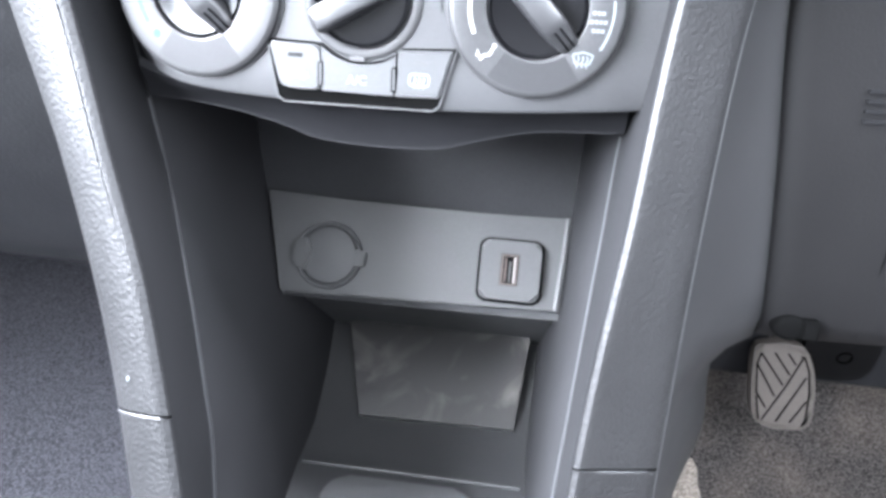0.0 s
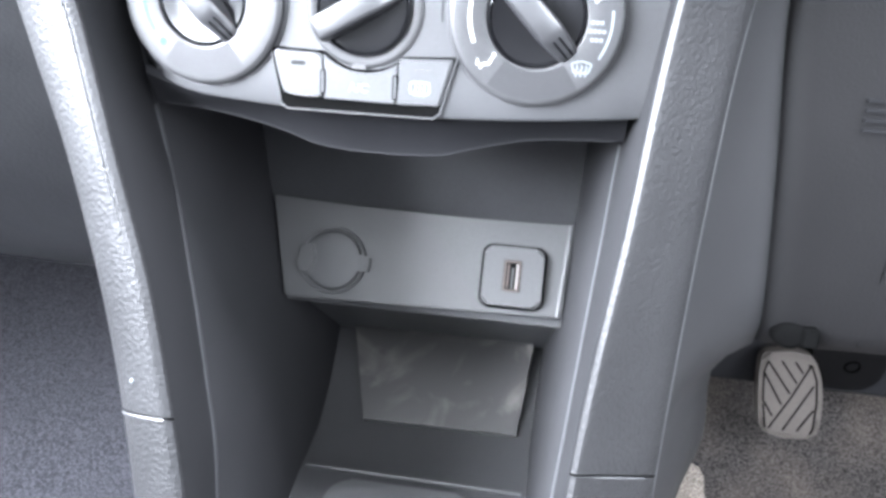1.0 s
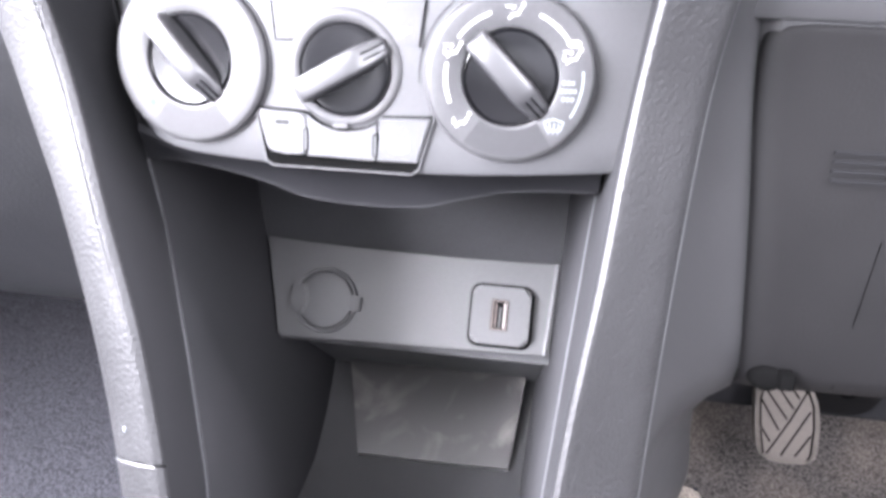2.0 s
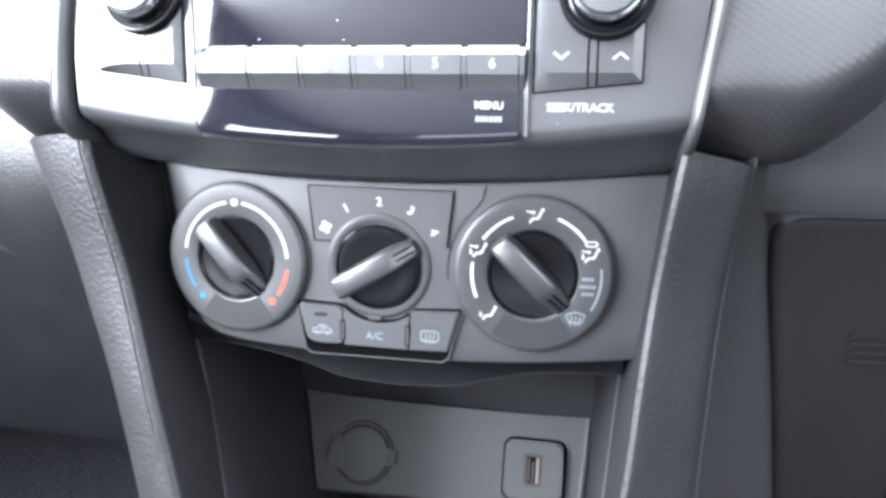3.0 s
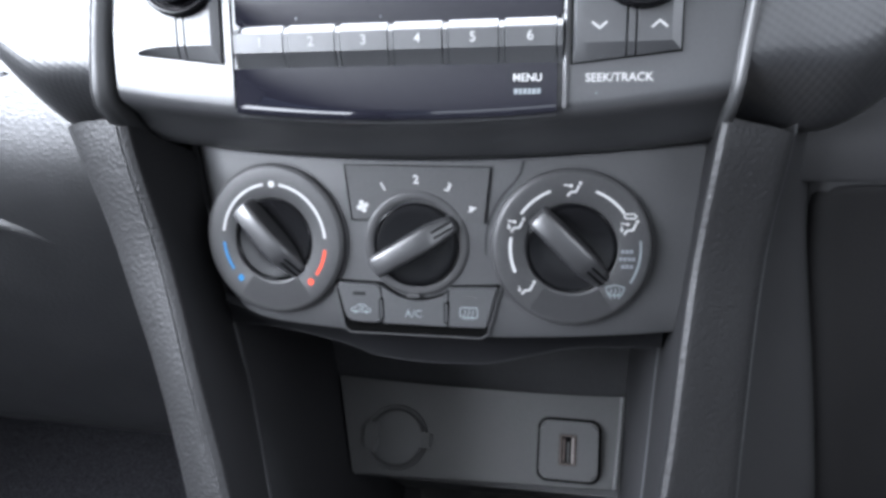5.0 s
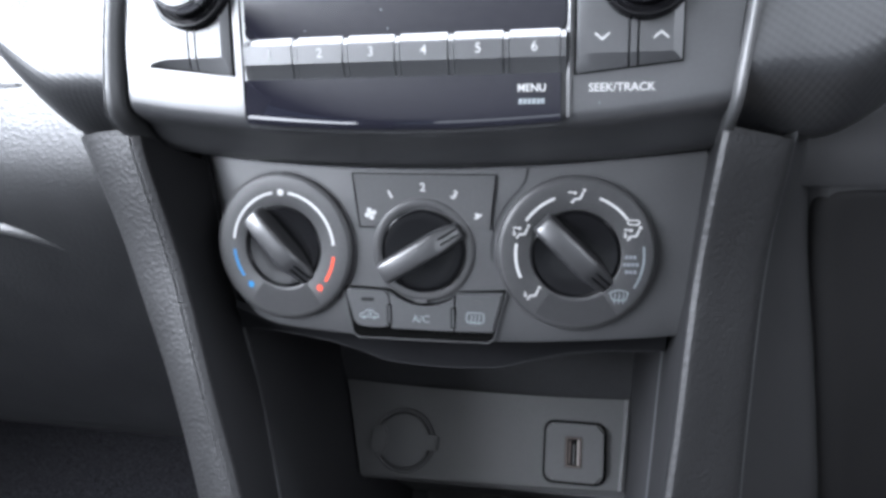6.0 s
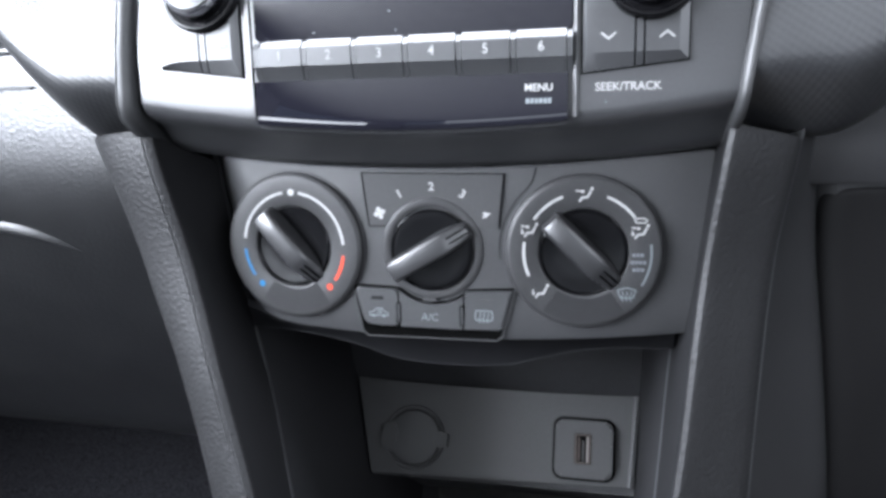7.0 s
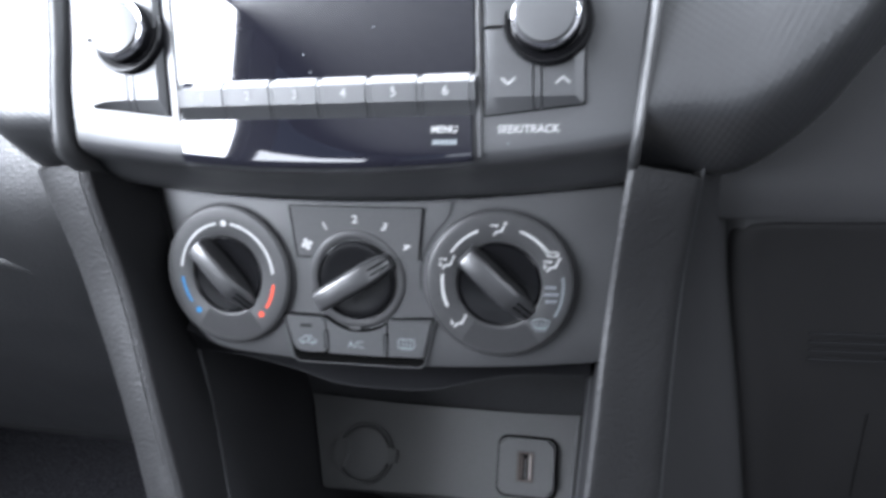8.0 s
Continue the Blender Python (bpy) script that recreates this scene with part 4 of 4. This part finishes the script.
for side in (-1, 1):
    rows, bead = [], []
    for k in range(91):
        z = 50 - k * 3.8 if side < 0 else -34 - k * 2.85
        lx, ly = lerp(LIP[side], z)
        bx = lerp(BACK[side], z)
        w = 0.9 if side > 0 else 0.8
        ix = lx - side * w
        rows.append([(ix + side * 0.3, ly + 0.5 * w + 0.3, z), (ix, ly + 0.55 * w + 0.6, z), (ix + (bx - ix) * 0.3, ly + (114 - ly) * 0.3, z), (bx, 114, z), (bx, 176, z)])
        if z < -41:
            if side < 0:
                bead.append([(lx + 0.3 + 0.55 * math.cos(a), ly - 0.35 + 0.55 * math.sin(a), z) for a in (0, 1.05, 2.09, 3.14, 4.19, 5.24, 6.283)])
                continue
            bead.append([(lx + side * 0.5, ly + 0.6, z), (lx - side * 0.05, ly - 0.6, z), (lx - side * 0.35, ly - 0.65, z), (ix + side * 0.2, ly - 0.05, z), (ix - side * 0.05, ly + 0.55 * w + 0.4, z), (ix + side * 0.5, ly + 0.55 * w + 0.9, z)])
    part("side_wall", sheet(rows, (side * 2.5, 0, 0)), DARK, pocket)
    part("lip_bead", sheet(bead), FASCIA, pocket, "smooth lip along the opening")
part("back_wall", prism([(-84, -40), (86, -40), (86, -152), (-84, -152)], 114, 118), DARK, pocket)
# sloping socket panel
SLOPE = 0.44


def on_plate(x, z, out=0.0):
    return Vector((x, 110 + (z + 97) * SLOPE - out * 0.915, z - out * 0.403 * -1 * -1))


def tilt_plate(bm, x0, z0):
    """Moves a piece modelled flat at y = 0 round (x0, z0) onto the sloping panel."""
    ang = math.atan(SLOPE)
    turn = Matrix.Rotation(-ang, 4, "X")
    o = on_plate(x0, z0)
    for v in bm.verts:
        v.co = o + turn @ (v.co - Vector((x0, 0, z0)))
    return bm


plate_q = [(-73, -95.6), (-50, -96.9), (-26, -97.7), (5, -98.1), (35, -98.2), (60, -97.8), (82.0, -97.0), (79.4, -143.0), (-60.5, -147.0)]
part("socket_panel", tilt_plate(prism(soften(plate_q, 1.2, 2), 0, 7, 0.7), 0, -97), PLATE, pocket, "smooth grey panel with two sockets")
part("panel_ridge", tilt_plate(sheet([[(x - 1.6, 0.2, z), (x - 0.2, -0.75, z), (x + 0.2, -0.75, z), (x + 0.5, 1.0, z)] for x, z in ((80.4, -97.2), (79.2, -118), (77.6, -142.8))]), 0, -97), FASCIA, pocket, "fine raised edge of the panel", 14)
# dark underside below the panel, and the lower tray
part("lower_back", sheet([[(-66, 98, -148), (82, 96, -146)], [(-84, 118, -153), (86, 118, -153)], [(-84, 180, -200), (86, 180, -200)]], (0, 4, 4)), BLACK, pocket)


def con(p):           # world millimetres, level with the knob centre, to console millimetres
    return CON.to_3x3().inverted() @ Vector(p)


tray = thing("tray_mat", con((12, 60, -246)), "smudged dark tray base inside the pocket", "tray")
quad = [(-42.5, 92, -231.5), (68.2, 90, -230), (63.2, 36, -251.5), (-24.2, 34, -251.5)]
a, b, c, d = (con(q) for q in quad)
rows = [[a.lerp(b, s) + (d.lerp(c, s) - a.lerp(b, s)) * r for s in (0, 0.02, 0.5, 0.98, 1)] for r in (0, 0.03, 0.5, 0.97, 1)]
part("base", sheet(rows, con((0, 2, -5))), MAT, tray)
low = thing("lower_console", con((0, -100, -256)), "dark lower console with a rounded recess rim", "centre console")
rows = []
for y, z in ((180, -226), (100, -236), (60, -250), (30, -256), (8, -254), (1, -252.6), (-5, -252), (-40, -252), (-160, -253)):
    rows.append([con((x, y, z)) for x in range(-100, 101, 10)])
part("deck", sheet(rows, con((0, 0, -6))), BLACK, low)
bm = sheet([[con((x, -1.3 + 0.8 * math.cos(a), -251.7 + 0.8 * math.sin(a))) for a in (0, 0.8, 1.57, 2.36, 3.14, 3.93, 4.71, 5.5, 6.283)] for x in range(-47, 70, 4)])
part("edge_bead", bm, FASCIA, low, "thin bead along the pocket edge")
bm = prism(rounded(-31, -150, 48, -9, 12, 6), 0, 8, 1.6)
for v in bm.verts:
    v.co = con((v.co.x, v.co.z, -247.5 - v.co.y))
part("recess_rim", bm, SATIN, low, "raised rounded rim")

# power socket with its cap
SX, SZ = -37.2, -124
sock = thing("power_socket", on_plate(SX, SZ), "black capped power socket with a side tab", "power socket")
part("cap", tilt_plate(lathe([(0, -2.6), (11.5, -2.4), (14.0, -2.0), (14.9, -1.0), (15.1, 1.5)], SX, SZ, 48), SX, SZ), CAPBLACK, sock, "round flip cap")
part("collar", tilt_plate(lathe([(15.4, -0.2), (15.7, -1.2), (16.6, -1.4), (17.1, -0.6), (17.3, 1.2)], SX, SZ, 48), SX, SZ), BLACK, sock)
part("cap_tab", tilt_plate(prism(soften([(SX + 13.6, SZ - 4.8), (SX + 19.0, SZ - 4.2), (SX + 19.4, SZ + 3.2), (SX + 13.6, SZ + 4.4)], 1.2), -3.4, 1.2, 0.8), SX, SZ), CAPBLACK, sock, "pull tab")
part("cap_hinge", tilt_plate(prism(soften([(SX - 17.8, SZ - 6.4), (SX - 10.6, SZ - 9.2), (SX - 8.2, SZ), (SX - 10.6, SZ + 8.0), (SX - 17.8, SZ + 6.2)], 1.8), -4.2, 1.2, 1.1), SX, SZ), PLATE, sock, "hinge block")
# USB port
usb = thing("usb_port", on_plate(54, -123), "square charcoal USB port insert with metal socket", "usb port")
# black outline and well paint the shade round and inside the insert
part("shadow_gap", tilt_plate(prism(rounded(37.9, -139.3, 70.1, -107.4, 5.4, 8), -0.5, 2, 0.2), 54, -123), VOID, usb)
body = tilt_plate(prism(rounded(39.3, -137.8, 68.6, -108.8, 4.0, 8), -5.0, 1.5, 1.3, 3), 54, -123)
part("insert", body, PLATE, usb)
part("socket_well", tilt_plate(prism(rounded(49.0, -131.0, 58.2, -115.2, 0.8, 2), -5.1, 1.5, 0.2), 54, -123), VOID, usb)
bm = bmesh.new()
for x0, z0, x1, z1 in ((49.4, -130.6, 57.6, -129.7), (49.4, -116.6, 57.6, -115.7), (49.4, -130.6, 50.5, -115.7), (56.9, -130.6, 57.6, -115.7)):
    prism([(x0, z0), (x1, z0), (x1, z1), (x0, z1)], -5.4, 1.0, bm=bm)
part("metal_shell", tilt_plate(bm, 54, -123), BRONZE, usb, "brown metal shell")
part("tongue", tilt_plate(prism([(51.2, -129), (52.2, -129), (52.2, -117.4), (51.2, -117.4)], -5.2, 1.0), 54, -123), BRONZE, usb, "brown contact tongue")
part("contact_strip", tilt_plate(prism([(53.3, -129.2), (54.3, -129.2), (54.3, -119), (53.3, -119)], -5.2, 1.0), 54, -123), STEEL, usb, "grey contact strip")
part("spring", tilt_plate(prism([(55.5, -129.4), (56.5, -129.4), (56.5, -117), (55.5, -117)], -5.35, 1.0), 54, -123), NICKEL, usb, "bright contact spring")

# ---- lower dashboard either side ----
rows = []
for k in range(30):
    x = -128 - k * 20
    rows.append([(x, y + 0.02 * (-128 - x), z) for y, z in ((40, 84), (24, 82.6), (14.5, 81.4), (12.2, 79.4), (11.4, 75), (11, 66), (9.8, 50), (9.8, 36), (11.8, 22), (17.6, 8), (27.4, -8), (45, -35), (75, -75), (115, -120), (150, -155), (164, -168.5), (168, -169.5), (176, -166), (260, -150))])
glove = thing("glovebox", (-300, 60, -30), "grained charcoal glovebox front bulging over the footwell", "glovebox")
part("front", sheet(rows, (0, 8, 4)), SOFT, glove)
part("seam", prism([(-420, 65.6), (-180, 65.2), (-178.4, 65.8), (-180, 66.5), (-420, 67.2)], 10.6, 16), BLACK, glove, "dark horizontal seam")
rows = [[(-128 - k * 30, 34 + 0.6 * k, z) for z in (70, 90, 130)] for k in range(20)]
part("gap_liner", sheet(rows, (0, 4, 0)), DARK, glove, "dark liner behind the gap under the dashboard")
LID = [(160, -23), (168, -17.5), (175, -13), (184.5, -7.6), (193.5, -4.4), (206.5, -1.0), (224, 1.6), (259, 4), (380, 6)]
rows = []
for k in range(45):
    d = 160 + k * 5.0
    g = min(1.0, max(0.0, (d - 162) / 40))
    z = lerp(LID, d)
    y = lerp([(-35, 45), (-8, 27.4), (8, 17.6), (22, 11.8)], z) + 0.02 * (d - 128)
    rows.append([(-d, y - 1 + 2 * (1 - g), z + 13), (-d, y + 1 - 3.0 * g, z + 7), (-d, y + 2 - 5.0 * g, z + 3), (-d, y + 2.2 - 5.4 * g, z + 0.8), (-d, y + 2.4 - 4.9 * g, z - 0.6), (-d, y + 3.4 - 3.4 * g, z - 1.8), (-d, y + 5, z - 3)])
part("lid_edge", sheet(rows, (0, 4, 0)), SOFT, glove, "rounded lid edge")
knee = thing("knee_panel", (200, 40, -117), "dark lower dashboard panel with a fitted cover", "dashboard panel")
rows = []
for k in range(22):
    x = 131 + k * 16
    rows.append([(x, y + 0.05 * (x - 131), z) for y, z in ((21, 110), (21, 60), (21.5, 36), (22, 24.2), (22.6, 23.0), (30, 22.2), (44, 17))])
part("upper_panel", sheet(rows, (0, 6, 0)), SIDE, knee)
rows = []
for k in range(36):
    z = (21.9, 21.7, 21.1, 20.2, 18.8)[k] if k < 5 else 17.5 - (k - 5) * 4.49
    x0 = lerp(FAR, z)[0] + 0.3 + 8 - math.sqrt(max(0, 64 - max(0, z - 13.9) ** 2))
    lip = (2.4, 1.3, 0.4, 0.1)[k] if k < 4 else 3.0 if k == 35 else 0.0
    fy = lerp(FAR, z)[1]
    rows.append([(x0, fy + 3, z), (x0 + 0.1, fy + 0.4 + lip, z), (x0 + 0.5, fy - 0.5 + lip, z), (x0 + 1.4, fy - 1.4 + lip, z), (x0 + 4, fy - 3.2 + lip, z)] + [(x0 + d, fy - 4.8 + lip + 0.06 * d, z) for d in (11, 30, 70, 140, 260)])
part("cover", sheet(rows, (0, 6, 0)), COVER, knee, "fitted cover with its shade in the colour")
rows = [[(lerp(FAR, z)[0] + d, lerp(FAR, z)[1] + e, z) for d, e in ((-0.8, 2.0), (0.2, 0.7), (1.6, 0.1))] + [(lerp(FAR, z)[0] + d, lerp(FAR, z)[1] - 3.4 + 0.06 * d, z) for d in (6, 10, 30, 70, 140, 260)] for z in (23.6, 12, 0, -20, -40, -60, -80, -100, -108)]
part("surround", sheet(rows, (0, 4, 0)), SIDE, knee, "frame behind the cover")
bm = stroke([(193.5, -52), (190.6, -82), (188.8, -113)], 0.4, 0)
for v in bm.verts:
    v.co.y += lerp(FAR, v.co.z)[1] - 4.95 + 0.06 * (v.co.x - lerp(FAR, v.co.z)[0])
part("cover_seam", bm, VOID, knee, "fine dark seam")
# four strips on the cover, coloured black for the shade inside slots
for n in range(4):
    z = -20.5 - n * 3.4
    bm = prism(rounded(171, z - 0.65, 205, z + 0.65, 0.6, 2), 25.2, 29)
    for v in bm.verts:
        v.co.y += 0.06 * (v.co.x - 171)
    part("slot", bm, SLOT, knee, "narrow near-black strip for a shaded slot")
clip = thing("panel_clip", (163.5, 36, -110), "matt black rounded clip under the lower dashboard edge", "clip")
bm = lathe([(0, 25.6), (3.4, 25.7), (5.4, 26.2), (6.4, 27.2), (6.8, 29.0), (6.9, 44)], 163.0, -110.2, 32)
for v in bm.verts:
    v.co.z = -110.2 + (v.co.z + 110.2) * 0.76
part("boss", bm, VOID, clip)
part("tab", prism(rounded(166.4, -113.4, 172.8, -105.8, 1.4, 4), 24.6, 44, 0.8), VOID, clip)

# ---- driver's footwell ----
# reaches down behind the pedal as a dark sheet for the shade there
rows = [[(x, 255, z) for x in range(150, 481, 30)] for z in (-20, -120, -220, -300, -406)]
rows.append([(x, 262, -414) for x in range(150, 481, 30)])
rows.append([(x, 330, -418) for x in range(150, 481, 30)])
for r in rows:
    r[:] = [(x, y, z + 500) for x, y, z in r]
solo("footwell_board", sheet(rows, (0, 6, 0)), FELT, (300, 255, 300), "dark felt board above the pedals, carried down to paint shade behind them", "footwell board", turn=FLAT)

rows = [[(x, y, z + 2 * math.sin(x * 0.05 + y * 0.03)) for x in range(128, 715, 24)] for y, z in ((-300, 22), (60, 22), (215, 23), (325, 36), (392, 72), (452, 160))]
solo("driver_carpet", sheet(rows, (0, 0, -4)), DUSTY_LIT, (300, 100, 20), "dusty brownish carpet in the pedal footwell, paler in place of window light", "carpet", kind="structure", turn=FLAT)
# strip added beside the console, its pale colour painting a lit patch
rows = []
for k in range(28):
    y = -300 + k * 19.4
    g = 1.0 if k < 24 else (27 - k) / 3
    rows.append([(x0, y + 3 * math.sin(x0), 20 + h * g + 0.9 * math.sin(y * 0.11 + x0)) for x0, h in ((140, 24), (175, 22), (200, 18), (214, 13), (224, 7), (230.5, 1.5), (233, -2))])
solo("carpet_edge", sheet(rows, (0, 0, -4)), LIT_PILE, (200, -40, 20), "added strip of carpet along the console, coloured pale as if lit", "carpet", kind="structure", turn=FLAT)
pedal = thing("clutch_pedal", (284, 228, 108), "worn grey rubber pedal pad with chevron grooves", "pedal", turn=FLAT)
pad_out = [(-22, 37), (21, 38), (25, 28), (25, -26), (21, -38), (-21, -37), (-24, -26), (-25, 26)]


def on_pad(bm, cx=284, cy=228, cz=108):
    turn = Matrix.Rotation(radians(-20), 4, "X") @ Matrix.Rotation(radians(-8), 4, "Y")
    for v in bm.verts:
        v.co = Vector((cx, cy, cz)) + turn @ v.co
    return bm


PAD = [(-22.6, 41.2), (1, 42.8), (17.4, 36.6), (24, 16), (25.6, -4), (24.4, -28), (20.6, -38.6), (-3.4, -37.8), (-21, -31.6), (-24.6, -20), (-25.8, 3), (-25.2, 28)]
part("pad", on_pad(prism(soften(PAD, 6, 4), -4, 8, 2.2, 3)), RUBBER, pedal)
ring = soften([(x * 0.9, 1.5 + (z - 1.5) * 0.92) for x, z in PAD], 6, 4)
rim = on_pad(stroke(ring + ring[:1], 3.4, -4.1))
part("rim", rim, RUBBER, pedal, "raised rubber border")
for line in ([(-18.6, 33.6), (-21.6, 24), (-21.4, -2)], [(-18, 33.6), (-0.8, 4.6)], [(-7.5, 33.6), (4.3, 13.8)], [(3.1, 32.4), (8.7, 23)], [(-21.2, 24), (-7, -5.4)], [(-20.8, -2.4), (-13.8, -16)], [(-21.2, -5.2), (-19, -27)],
             [(-16, -27.4), (1.1, 1.4), (14.4, 28)], [(-4.6, -29.4), (17.6, 10.2)], [(6.7, -30.4), (18.4, -12)], [(13.2, 29.6), (15.6, 29), (19.8, 15.6), (20.8, -5), (18.8, -29.5), (16.8, -33.4)]):
    # grooves are flat black strips with the shade in their colour
    part("groove", on_pad(stroke(line, 1.5, -4.15)), VOID, pedal, "near-black strip for a shaded groove")
part("arm", on_pad(prism([(-8, 20), (8, 20), (10, 150), (-6, 150)], 10, 22, 1.0)), STEEL, pedal, "black steel arm")
bracket = thing("pedal_bracket", (336, 246, 118), "black pedal bracket with a round hole behind the pad", "bracket", turn=FLAT)
bm = prism(soften([(292, 172), (352, 178), (355, 128), (351, 116), (340, 109), (318, 108.6), (298, 120)], 9, 5), 242, 250, 1.5)
part("plate", bm, COVER, bracket)
part("hole_rim", lathe([(6.6, 244), (6.4, 241), (5.4, 240.6), (4.8, 241.6), (4.6, 244)], 329, 136, 24), VOID, bracket, "dark hole rim")
